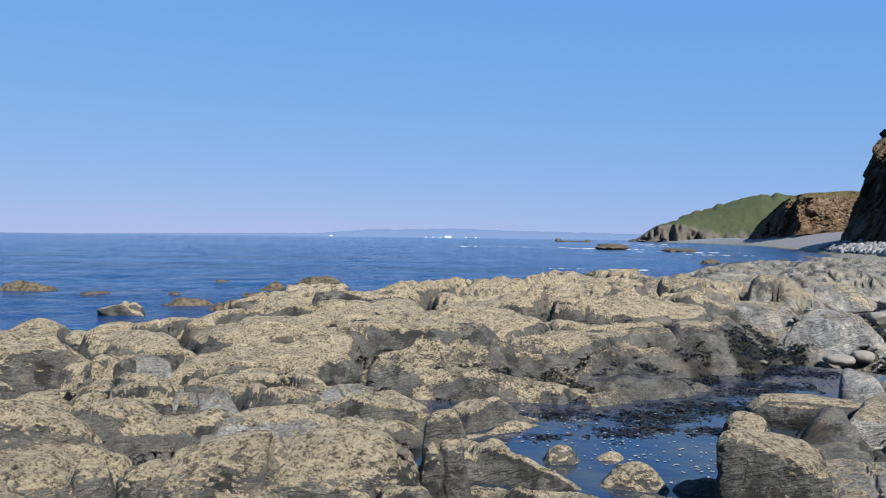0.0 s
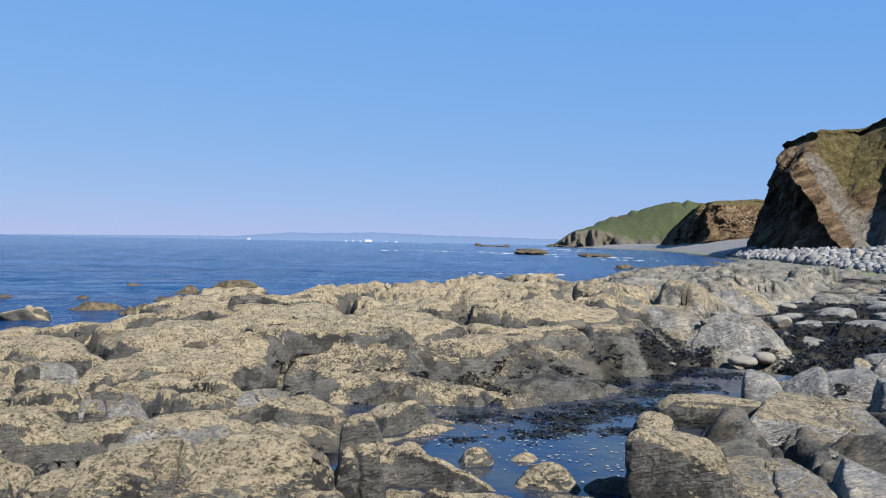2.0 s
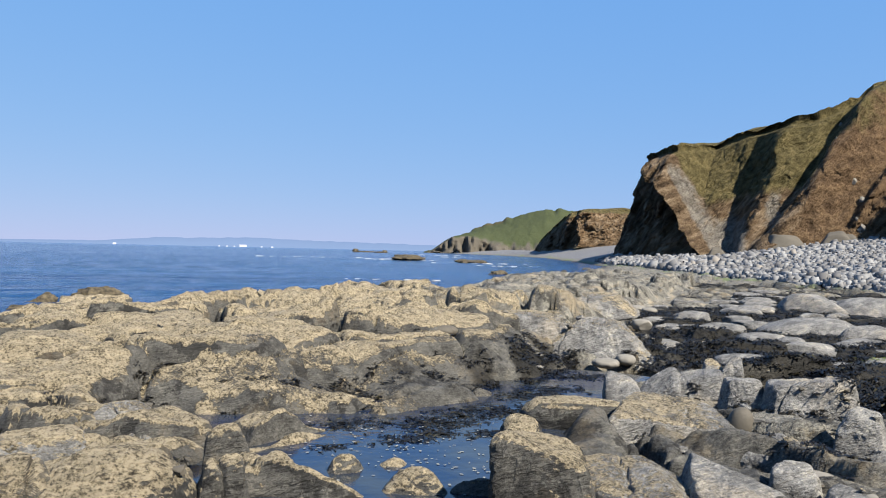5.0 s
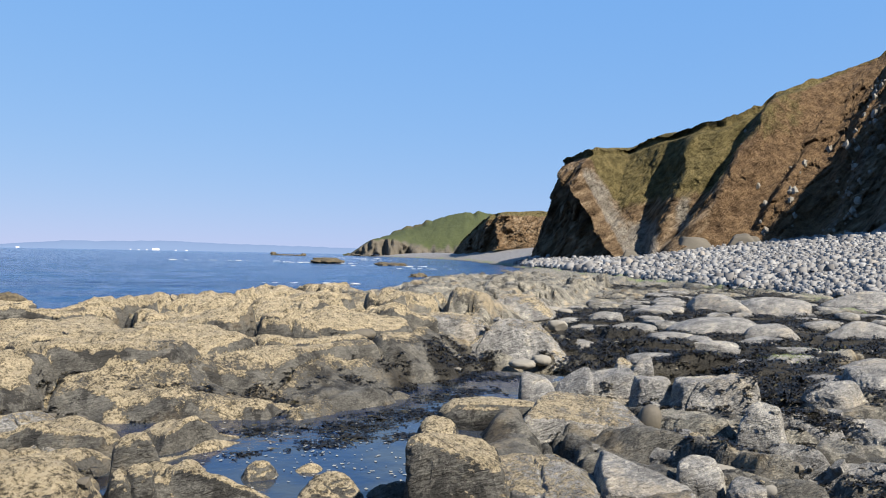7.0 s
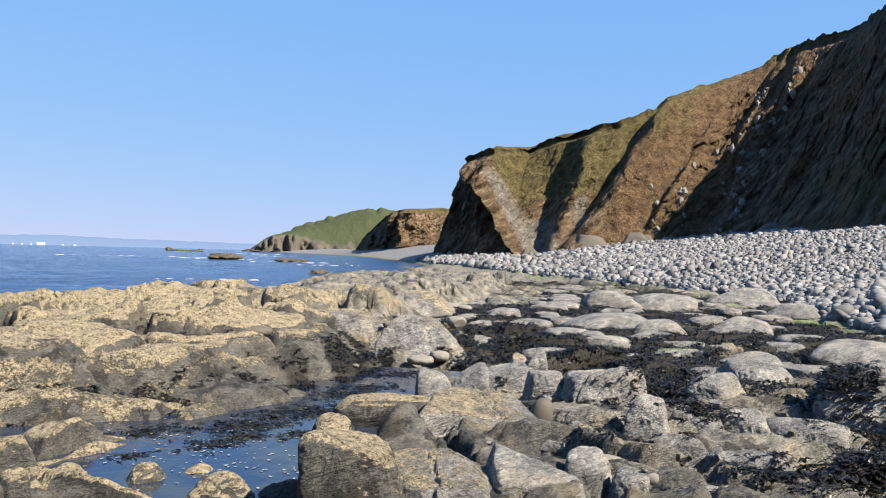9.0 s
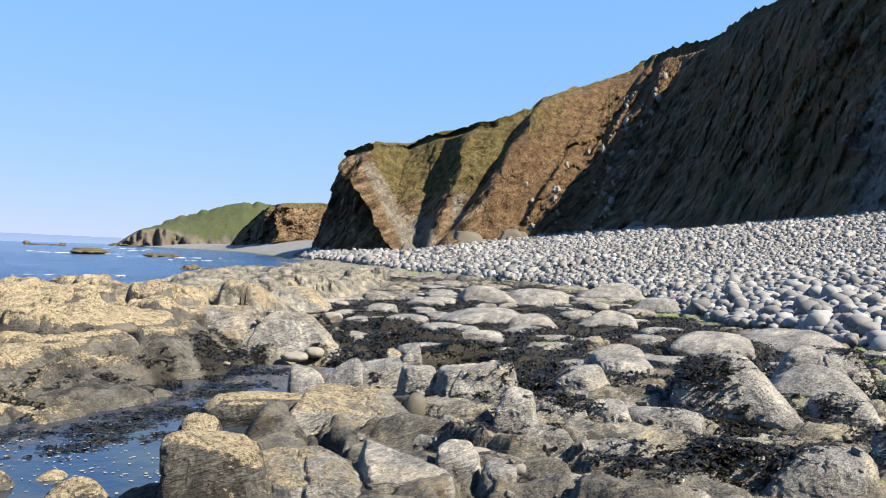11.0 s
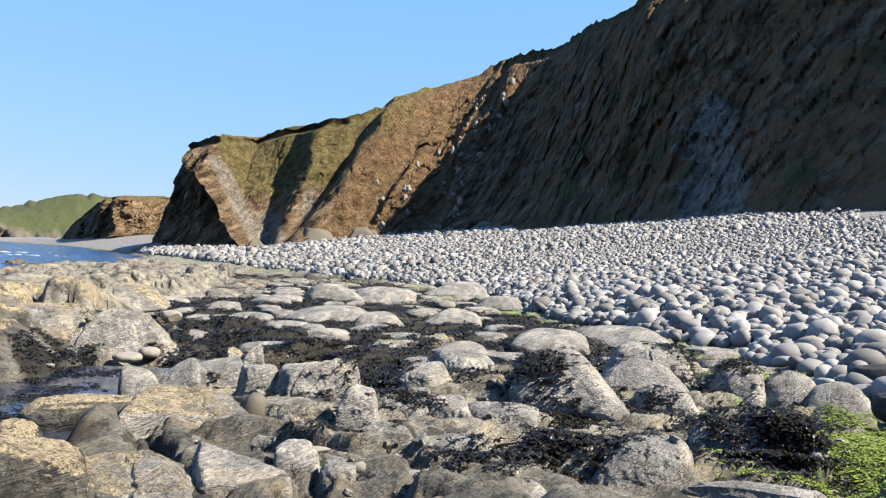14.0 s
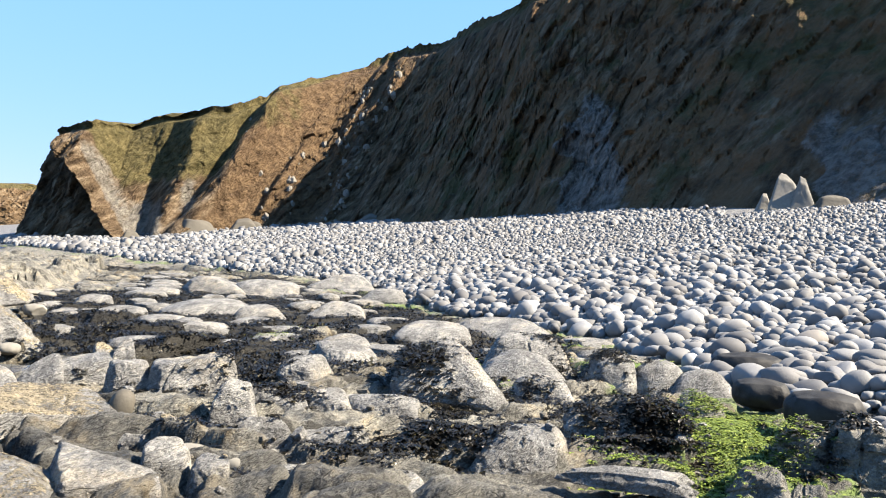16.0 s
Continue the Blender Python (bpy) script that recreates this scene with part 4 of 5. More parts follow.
NEAR_SLABS = [
    (2.00, 5.02, 0.15, 0.56, 0.62, 0.35, -21), (2.53, 4.9, 0.15, 0.66, 0.67, 0.22, -28), (3.04, 4.72, 0.18, 0.56, 0.61, 0.17, -34), (3.63, 6.41, 0.2, 1.01, 1.02, 0.28, -30),
    (2.43, 6.65, 0.15, 0.41, 0.44, 0.23, -20), (4.95, 6.51, 0.26, 0.77, 0.62, 0.42, -36), (4.57, 6.87, 0.26, 0.37, 0.3, 0.28, -32), (5.33, 8.57, 0.26, 0.27, 0.26, 0.31, -32),
    (5.44, 8.34, 0.26, 0.24, 0.23, 0.28, -33), (3.77, 7.55, 0.2, 0.42, 0.4, 0.25, -27), (4.05, 7.5, 0.22, 0.40, 0.36, 0.28, -28), (4.51, 7.71, 0.26, 0.69, 0.56, 0.27, -30)]
NEAR_LOOK = ((ROCK_TAN, 0.05), (ROCK_MID, 0.0), (ROCK_GREY, 0.0), (ROCK_MID, 0.0), (ROCK_TAN, 0.0), (ROCK_GREY, 0.0), (ROCK_GREY, 0.0), (ROCK_MID, 0.0), (ROCK_GREY, 0.0), (ROCK_GREY, 0.0), (ROCK_GREY, 0.0), (ROCK_GREY, 0.0))
for k, (row, (material, flutes)) in enumerate(zip(NEAR_SLABS, NEAR_LOOK)):
    crag("boulder", row, material, "rounded tan barnacled boulder beside the pool" if k == 4 else "angular pale grey boulder with tan crust beside the pool", "boulder", edge=4 if k == 4 else 20 if k in (1, 2, 3, 5) else 6 if k in (9, 10) else 9, cuts=2 if k in (9, 10) else 3,
         seed=10 + k, n=44 if k < 6 else 26, flutes=flutes, group="boulders by the pool", slope=0.3 if k == 0 else 0.12 if k < 3 or k > 6 else 0.25)
POOL_ROCKS = [
    (0.94, 5.95, 0.15, 0.34, 0.28, 0.17, -7), (1.28, 6.02, 0.15, 0.34, 0.27, 0.09, -10), (1.31, 5.45, 0.15, 0.49, 0.40, 0.21, -12), (0.49, 5.60, 0.20, 0.36, 0.29, 0.26, -3), (0.17, 5.93, 0.25, 0.35, 0.28, 0.28, 1)]
for k, row in enumerate(POOL_ROCKS):
    crag("boulder", row, ROCK_TAN, "tan barnacled rock standing in the tide pool" if k < 3 else "rounded tan barnacled rock at the pool's edge", "boulder", edge=5, cuts=5, seed=30 + k, n=26, taper=0.35 if k == 0 else 0.2, group="rocks round the pool")
LEDGE_BLOCKS = [
    (4.32, 11.89, 0.3, 1.06, 0.86, 0.64, -19), (5.14, 11.29, 0.3, 1.07, 0.72, 0.7, -24), (3.7, 12.37, 0.35, 0.66, 0.63, 0.53, -16), (7.32, 15.7, 0.55, 0.96, 0.78, 0.29, -25)]
for k, row in enumerate(LEDGE_BLOCKS):
    row = (*row[:3], row[3] * 1.35, row[4], row[5] * (0.62 if k == 1 else 0.9), row[6])
    crag("ledge_block", row, ROCK_MID, "massive bedded slate block of the ledge, barnacled on top", "rock", edge=9, cuts=5, seed=50 + k, n=32, sink=0.3, flutes=0.09 if k < 3 else 0.02, deep=1.3, slope=0.6 if k == 1 else 0.35, group="blocks of the ledge")
LEDGE_DOMES = [
    (1.04, 13.48, 0.48, 1.12, 0.91, 0.53, -3), (1.88, 12.63, 0.48, 0.71, 0.58, 0.53, -7), (2.41, 12.46, 0.48, 0.62, 0.51, 0.48, -10), (-0.42, 14.37, 0.5, 1.34, 0.91, 0.32, 2),
    (-2.07, 13.42, 0.45, 1.06, 0.71, 0.32, 10), (-1.37, 14.38, 0.45, 1.33, 0.9, 0.34, 6), (-2.72, 10.09, 0.42, 1.1, 0.59, 0.27, 17), (-4.9, 10.67, 0.35, 0.94, 0.51, 0.27, 26),
    (-4.11, 11.15, 0.35, 1.14, 0.61, 0.25, 22), (-2.18, 11.45, 0.45, 1.19, 0.64, 0.21, 12)]
for k, row in enumerate(LEDGE_DOMES):
    crag("platform_rock", row, ROCK_TAN, "smooth domed tan slab at the back of the platform", "rock", edge=3.6, cuts=3, seed=430 + k, n=26, sink=0.3, deep=1.2, slope=0.45, group="slabs of the platform")
LEFT_SLABS = [
    (-2.5, 5.74, 0.22, 0.96, 0.65, 0.35, 27), (-2.09, 4.87, 0.2, 0.45, 0.37, 0.2, 27), (-1.79, 4.99, 0.2, 0.25, 0.2, 0.16, 23), (-2.17, 6.44, 0.25, 0.67, 0.45, 0.24, 21),
    (-1.07, 6.38, 0.22, 0.73, 0.49, 0.24, 12), (-1.71, 6.84, 0.27, 0.54, 0.29, 0.2, 16), (-3.4, 7.76, 0.33, 0.89, 0.6, 0.34, 26), (-2.62, 7.75, 0.33, 0.64, 0.34, 0.27, 21),
    (-2.05, 6.21, 0.2, 0.26, 0.18, 0.18, 21), (-1.82, 6.19, 0.18, 0.18, 0.12, 0.16, 19), (-1.45, 6.12, 0.2, 0.22, 0.15, 0.1, 16), (-0.58, 7.08, 0.28, 0.59, 0.32, 0.16, 6),
    (-1.19, 7.15, 0.28, 0.59, 0.32, 0.14, 11), (-0.97, 4.96, 0.2, 0.73, 0.59, 0.36, 14), (-0.45, 5.04, 0.2, 0.95, 0.7, 0.37, 8), (0.14, 5.17, 0.18, 0.32, 0.26, 0.34, 0),
    (-1.45, 4.94, 0.2, 0.4, 0.27, 0.23, 20), (-0.46, 6.56, 0.22, 0.33, 0.23, 0.11, 6), (-0.62, 7.79, 0.36, 0.65, 0.44, 0.36, 6), (-1.56, 8.44, 0.35, 1.35, 0.64, 0.21, 12)]
for k, row in enumerate(LEFT_SLABS):
    if k == 18:
        continue
    wet = k in (8, 9, 10)
    crag("platform_rock", row, BROWN_STONE if wet else ROCK_MID if k in (4, 5, 7, 11, 12, 17) else ROCK_TAN, "olive-brown broken rock in a wet hollow" if wet else "tan barnacled slab of the shore platform with dark broken edges", "rock",
         edge=6 if k in (13, 14, 15) else 9, cuts=5, seed=400 + k, n=44 if k in (0, 1, 13, 14) else 32, group="slabs of the platform")
FIELD_ROCKS = [
    (6.32, 6.57, 0.28, 0.53, 0.43, 0.24, -44), (7.54, 7.84, 0.3, 0.62, 0.51, 0.18, -44), (7.82, 7.3, 0.28, 0.76, 0.62, 0.28, -47), (9.19, 8.79, 0.3, 0.96, 0.78, 0.2, -47),
    (7.0, 5.21, 0.25, 1.02, 0.9, 0.44, -54), (8.97, 5.45, 0.27, 0.97, 0.79, 0.44, -60), (13.2, 8.53, 0.3, 1.72, 1.39, 0.32, -58), (11.29, 8.66, 0.3, 1.2, 0.98, 0.33, -53),
    (10.94, 14.07, 0.3, 1.77, 1.19, 0.35, -38), (11.23, 12.95, 0.3, 0.98, 0.66, 0.26, -41), (13.04, 12.58, 0.3, 1.18, 0.8, 0.35, -46), (16.99, 19.49, 0.3, 1.89, 1.27, 0.38, -41),
    (9.01, 12.18, 0.3, 0.6, 0.4, 0.16, -36), (7.81, 4.62, 0.28, 0.64, 0.52, 0.24, -60), (8.9, 4.34, 0.28, 0.62, 0.5, 0.46, -65), (9.26, 3.96, 0.28, 0.61, 0.5, 0.36, -68),
    (9.32, 3.43, 0.3, 0.67, 0.55, 0.28, -71), (8.35, 5.16, 0.3, 0.95, 0.64, 0.39, -59), (17.9, 15.48, 0.3, 1.27, 0.86, 0.44, -49), (9.93, 16.8, 0.28, 0.8, 0.54, 0.3, -30),
    (9.17, 6.84, 0.3, 0.6, 0.41, 0.25, -54), (15.27, 19.66, 0.3, 1.63, 1.1, 0.66, -38), (16.44, 18.85, 0.3, 1.75, 1.18, 0.54, -41), (20.55, 19.62, 0.3, 1.84, 1.24, 0.6, -46)]
for k, row in enumerate(FIELD_ROCKS):
    row = (*row[:5], row[5] * (1.0 if k in (0, 4, 5) else 0.78), row[6])
    crag("boulder", row, ROCK_GREY, "smooth pale grey boulder half buried among dark seaweed", "boulder", edge=9 if k in (0, 4, 5) else 5, cuts=5, seed=70 + k, n=38 if k in (0, 2, 4, 5, 13) else 20, slope=0.32, deep=1.25, group="boulders in the seaweed")


def low_rocks():
    rnd = np.random.RandomState(77)
    made = 0
    for gx in np.arange(5.6, 20, 1.25):
        for gy in np.arange(5.6, 27, 1.4):
            x, y = gx + rnd.uniform(-0.45, 0.45), gy + rnd.uniform(-0.45, 0.45)
            w = rnd.uniform(0.45, 1.25)
            df, dc = side(np.array([x]), np.array([y]), FRONT)[0][0], side(np.array([x]), np.array([y]), COBBLE)[0][0]
            if df > -0.5 or dc < 0.1 or min(math.hypot(x - q[0], y - q[1]) for q in FIELD_ROCKS) < 0.75:
                continue
            z = float(ground_z(x, y)[0])
            rock("low_rock", (x, y, z, w, w * rnd.uniform(0.55, 0.85), rnd.uniform(0.06, 0.17), rnd.uniform(-70, -10)), ROCK_GREY, "low smooth grey rock showing through the seaweed", "rock", box=0.25, cuts=3, seed=1000 + made, n=10,
                 rough=0.05, beds=0, sink=0.16, group="low rocks in the seaweed", smooth=True)
            made += 1


low_rocks()
SHELF_ROCKS = [
    (5.04, 5.44, 0.24, 0.51, 0.38, 0.28, -43), (5.44, 5.24, 0.24, 0.44, 0.33, 0.27, -47), (5.76, 4.96, 0.24, 0.54, 0.36, 0.21, -50), (4.27, 4.78, 0.22, 0.49, 0.2, 0.17, -41),
    (4.65, 4.45, 0.22, 0.56, 0.23, 0.18, -46), (4.06, 4.05, 0.2, 0.73, 0.34, 0.12, -44), (3.77, 5.4, 0.22, 0.36, 0.24, 0.16, -33), (3.42, 4.62, 0.2, 0.28, 0.23, 0.21, -35),
    (3.51, 4.34, 0.18, 0.26, 0.21, 0.21, -38), (4.57, 3.85, 0.2, 0.22, 0.18, 0.16, -50), (4.27, 3.52, 0.18, 0.41, 0.33, 0.14, -50), (4.54, 5.39, 0.25, 0.32, 0.22, 0.26, -40),
    (5.22, 3.23, 0.16, 0.64, 0.47, 0.43, -59), (4.96, 3.73, 0.18, 0.59, 0.4, 0.24, -53), (6.3, 3.32, 0.2, 0.29, 0.24, 0.31, -63), (6.43, 2.78, 0.2, 0.55, 0.52, 0.49, -68),
    (7.69, 2.9, 0.3, 0.5, 0.4, 0.22, -71)]
for k, row in enumerate(SHELF_ROCKS):
    crag("shelf_rock", row, ROCK_GREY, "low broken shelf of grey bedded slate", "rock", edge=5 if k in (12, 15, 16) else 12, cuts=6, seed=90 + k, n=38 if k in (0, 5, 12, 13) else 26, beds=0.015, slope=0.15, deep=1.2, group="rocks of the low shelf")
JAGGED = [
    (6.58, 1.76, 0.2, 0.45, 0.49, 0.39, -77), (6.67, 1.41, 0.2, 0.53, 0.57, 0.41, -80), (5.72, 1.81, 0.2, 0.4, 0.43, 0.2, -74), (5.87, 1.56, 0.2, 0.26, 0.28, 0.15, -77)]
for k, row in enumerate(JAGGED):
    crag("jagged_rock", row, JAGGED_MAT, "dark jagged slate crag with seaweed in its cracks", "rock", edge=22, cuts=12, seed=640 + k, n=32, rough=0.05, beds=0.05, taper=0.35, group="jagged crags by the shingle")
rock("moss_mound", (7.0, 2.42, 0.20, 1.9, 0.75, 0.20, 22), MOSS, "low mound of rock draped with bright green seaweed", "boulder", box=0.2, cuts=2, seed=111)
STONES = [
    (5.00, 10.60, 0.20, 0.36, 0.28, 0.11, -25), (5.34, 10.71, 0.22, 0.27, 0.24, 0.13, -26), (7.69, 14.80, 0.28, 0.38, 0.34, 0.21, -27), (9.98, 18.82, 0.30, 0.37, 0.33, 0.13, -28), (9.94, 19.67, 0.30, 0.68, 0.47, 0.13, -27), (2.75, 10.8, 0.60, 0.45, 0.30, 0.14, -13), (3.79, 4.89, 0.27, 0.26, 0.17, 0.09, -57), (3.81, 4.46, 0.27, 0.18, 0.15, 0.09, -39), (7.03, 4.72, 0.35, 0.11, 0.10, 0.09, -56)]
for k, row in enumerate(STONES):
    rock("stone", row, BROWN_STONE if k == 5 else PALE, "smooth rounded pale stone lying on the rock", "stone", box=0.15, cuts=1, seed=120 + k, rough=0.03, beds=0, sink=0.03, group="loose stones on the platform", smooth=True)
DARK = [
    (10.44, 3.28, 0.40, 0.86, 0.62, 0.28, -74), (8.48, 2.59, 0.40, 0.52, 0.42, 0.25, -74), (7.57, 1.83, 0.42, 0.60, 0.46, 0.31, -78)]
for k, row in enumerate(DARK):
    rock("large_cobble", row, DARK_COBBLE, "large smooth dark grey cobble at the foot of the shingle", "cobble", box=0.2, cuts=1, seed=140 + k, rough=0.03, beds=0, sink=0.05, n=26, group="large dark cobbles", smooth=True)
rock("cylindrical_boulder", (3.06, 7.05, 0.20, 0.92, 0.38, 0.28, -23), ROCK_TAN, "log-shaped barnacled boulder lying at the pool's edge", "boulder", box=0.3, cuts=0, seed=150, n=26, rough=0.03, beds=0, sink=0.06, smooth=True)
rock("egg_stone", (4.00, 6.11, 0.30, 0.19, 0.17, 0.24, -33), BROWN_STONE, "smooth brown-grey egg-shaped stone wedged upright between boulders", "stone", box=0.05, cuts=0, seed=151, n=16, rough=0.02, beds=0, sink=0.05, tilt=(0, 12), smooth=True)
rock("layered_stone", (5.12, 2.45, 0.34, 0.86, 0.26, 0.09, -73), ROCK_GREY, "thin grey slate slab with layered edges lying on the rocks", "rock", box=0.8, cuts=4, seed=152, n=38, beds=0.06, sink=0.06)


# ---- shingle ----
def beach_points(r0, r1, a0, a1, step, seed):
    """Jittered places on the cobble beach within a ring, about one for each step."""
    rnd = np.random.RandomState(seed)
    pts = []
    r = r0
    while r < r1:
        n = max(int(math.radians(a1 - a0) * r / step), 1)
        az = np.radians(a0 + (a1 - a0) * (np.arange(n) + rnd.uniform(-0.45, 0.45, n)) / n)
        rr = r + rnd.uniform(-0.45, 0.45, n) * step
        pts.append(np.stack([0.3 + rr * np.sin(az), 0.4 + rr * np.cos(az)], -1))
        r += step
    p = np.concatenate(pts)
    d = -side(p[:, 0], p[:, 1], COBBLE)[0] + 0.35 * fbm(p[:, 0] * 0.7, p[:, 1] * 0.7, 2, 83)
    inside = side(p[:, 0], p[:, 1], CLIFF_LINE)[0] > 0.3
    keep = (d > 0.25) & inside
    return p[keep], d[keep]


def many_stones(name, pts, size, n, material, seed, label):
    """One mesh of many flattened round stones lying on the beach."""
    rnd = np.random.RandomState(seed)
    if n == 1:
        v = np.array([(1, 1, 1), (-1, 1, 1), (-1, -1, 1), (1, -1, 1), (1, 1, -1), (-1, 1, -1), (-1, -1, -1), (1, -1, -1)]) / 1.6
        f = np.array([(0, 1, 2, 3), (0, 4, 5, 1), (1, 5, 6, 2), (2, 6, 7, 3), (3, 7, 4, 0)])
    else:
        v, f = SPHERES[n]
        v = v / np.linalg.norm(v, axis=1, keepdims=True)
    k = len(pts)
    ax = np.stack([rnd.uniform(0.85, 1.35, k), rnd.uniform(0.7, 1.05, k), rnd.uniform(0.5, 0.92, k)], -1) * size[:, None] * 0.5
    lump = 1 + 0.10 * rnd.normal(size=(k, len(v), 1)).clip(-1.5, 1.5) if n < 4 else 1
    p = v[None] * lump * ax[:, None]
    t, g = rnd.uniform(0, math.pi, k), rnd.normal(0, 0.42, k)
    c, s = np.cos(g)[:, None], np.sin(g)[:, None]
    p[..., 0], p[..., 2] = p[..., 0] * c - p[..., 2] * s, p[..., 0] * s + p[..., 2] * c
    c, s = np.cos(t)[:, None], np.sin(t)[:, None]
    x, y = p[..., 0] * c - p[..., 1] * s, p[..., 0] * s + p[..., 1] * c
    z0 = ground_z(pts[:, 0], pts[:, 1]) + ax[:, 2] * rnd.uniform(0.35, 0.9, k)
    P = np.stack([x + pts[:, :1], y + pts[:, 1:], p[..., 2] + z0[:, None]], -1)
    F = (f[None] + (np.arange(k) * len(v))[:, None, None]).reshape(-1, 4)
    return tagged(mesh_object(name, P, F, material), label, "shingle", kind="stuff")


SPHERES[2] = cube_sphere(2)


def build_shingle():
    rnd = np.random.RandomState(5)
    near, d = beach_points(6.2, 14.5, 28, 92, 0.185, 1)
    size = np.clip(0.235 - 0.012 * d, 0.15, 0.4) * np.exp(rnd.normal(0, 0.40, len(near))).clip(0.5, 1.9)
    order = np.argsort(np.hypot(near[:, 0], near[:, 1]))
    first, rest = order[:300], order[300:]
    kinds = []
    for k in range(14):
        q, f = stone_points(5, (rnd.uniform(1.05, 1.35), rnd.uniform(0.75, 1.0), rnd.uniform(0.5, 0.8)), rnd.uniform(0.05, 0.3), 200 + k, 0.035, rnd.randint(0, 3))
        q[:, 2] -= q[:, 2].max() * 0.5
        me = bpy.data.meshes.new("cobble")
        me.from_pydata(q.tolist(), [], f.tolist())
        me.polygons.foreach_set("use_smooth", np.full(len(f), True))
        me.materials.append(COBBLE_MAT)
        kinds.append(me)
    zs = ground_z(near[:, 0], near[:, 1])
    for i in first:
        ob = new("cobble", kinds[rnd.randint(14)])
        ob.matrix_world = pose(near[i, 0], near[i, 1], zs[i] + size[i] * rnd.uniform(0.12, 0.34), rnd.normal(0, 14), rnd.normal(0, 14), rnd.uniform(0, 360)) @ Matrix.Scale(size[i], 4)
        tagged(ob, "smooth pale grey sea-worn cobble on the storm beach", "cobble", "cobbles of the storm beach")
    if len(rest):
        many_stones("cobbles", near[rest], size[rest], 5, SHINGLE, 6, "smooth pale grey cobbles of the storm beach")
    for k, (r0, r1, a0, a1, step, n) in enumerate(((14.5, 17, 20, 92, 0.165, 3), (17, 26, 20, 92, 0.175, 2), (26, 46, 20, 92, 0.155, 1), (46, 78, 16, 72, 0.26, 1), (78, 150, 14, 50, 0.45, 1))):
        pts, d = beach_points(r0, r1, a0, a1, step, 20 + k)
        s = step * 1.12 * np.clip(1.35 - 0.05 * d, 0.85, 1.35) * np.exp(rnd.normal(0, 0.38, len(pts))).clip(0.5, 2.0)
        many_stones("shingle", pts, s, n, SHINGLE, 30 + k, "bank of smooth pale grey shingle")


build_shingle()


# ---- seaweed ----
def fronds(name, pts, zs, per, length, width, material, seed, label, category, lift=0.4, flat=0.0):
    """Tufts of limp fronds: each a bent strip."""
    rnd = np.random.RandomState(seed)
    k = len(pts) * per
    c = np.repeat(np.column_stack([pts, zs]), per, 0)
    t = rnd.uniform(0, 2 * math.pi, k)
    L, W = length * rnd.uniform(0.5, 1.4, k), width * rnd.uniform(0.6, 1.5, k)
    dx, dy = np.cos(t), np.sin(t)
    up = L * lift * rnd.uniform(0.2, 1.0, k) * (1 - flat)
    c[:, :2] += rnd.normal(0, length * 0.35, (k, 2))
    bend = t + rnd.normal(0, 0.9, k)
    rows = []
    for q, (along, rise, w) in enumerate(((0, 0.0, 0.7), (0.5, 1.0, 1.0), (1.0, 0.25, 0.5))):
        cx = c[:, 0] + L * along * (dx * (1 - along * 0.5) + np.cos(bend) * along * 0.5)
        cy = c[:, 1] + L * along * (dy * (1 - along * 0.5) + np.sin(bend) * along * 0.5)
        cz = c[:, 2] + up * rise + 0.008
        tw = rnd.uniform(-0.7, 0.7, k) * W
        rows += [np.stack([cx - dy * W * w * 0.5, cy + dx * W * w * 0.5, cz + tw * 0.5], -1), np.stack([cx + dy * W * w * 0.5, cy - dx * W * w * 0.5, cz - tw * 0.5], -1)]
    P = np.stack(rows, 1)
    f = np.array([(0, 1, 3, 2), (2, 3, 5, 4)])
    F = (f[None] + (np.arange(k) * 6)[:, None, None]).reshape(-1, 4)
    return tagged(mesh_object(name, P, F, material), label, category, kind="stuff")


def scatter(x0, x1, y0, y1, n, seed):
    rnd = np.random.RandomState(seed)
    return np.column_stack([rnd.uniform(x0, x1, n), rnd.uniform(y0, y1, n)])


def build_weed():
    p = scatter(4, 24, 5, 40, 60000, 3)
    z, _, _, _, w = height(p[:, 0], p[:, 1])
    keep = (w > 0.35) & (z > 0.05) & (np.random.RandomState(8).uniform(0, 1, len(p)) < np.clip(16 / np.hypot(p[:, 0], p[:, 1]), 0.35, 1))
    fronds("seaweed_bed", p[keep], z[keep], 5, 0.09, 0.022, WEED, 4, "dense bed of dark bladder wrack draped over the flat rocks", "seaweed")
    p = scatter(-1, 7, 7, 13, 9000, 5)
    z, _, _, _, w = height(p[:, 0], p[:, 1])
    keep = (w > 0.4) & (z > 0.02)
    fronds("seaweed_fringe", p[keep], np.maximum(z[keep], WATER), 8, 0.06, 0.014, WEED, 6, "dark seaweed fringe hanging at the foot of the ledge", "seaweed")


build_weed()


# ---- far shore: skerries, rocks under the cliff, buildings ----
SKERRIES = [
    (-6.5, 17.4, 1.1, 0.40), (-12.4, 25.0, 2.0, 0.26), (-6.0, 20.0, 1.8, 0.20), (-4.6, 19.0, 1.4, 0.24), (-9.6, 23.3, 1.5, 0.12), (-7.5, 23.3, 0.9, 0.12), (-5.3, 26.2, 1.2, 0.22), (-7.7, 29.6, 0.9, 0.12),
    (-4.3, 28.6, 1.6, 0.27), (28.2, 139.2, 9.0, 1.0), (68.4, 505.4, 4.5, 2.0), (70.5, 500, 9.0, 0.8), (74.5, 490, 12.0, 0.7), (79.5, 464.7, 5.0, 1.5), (77.0, 464.0, 12.0, 0.7), (19.0, 59.4, 1.8, 0.32), (34.1, 121.4, 5.5, 0.5), (-5.0, 23.0, 1.1, 0.17), (-3.6, 24.4, 2.2, 0.35)]
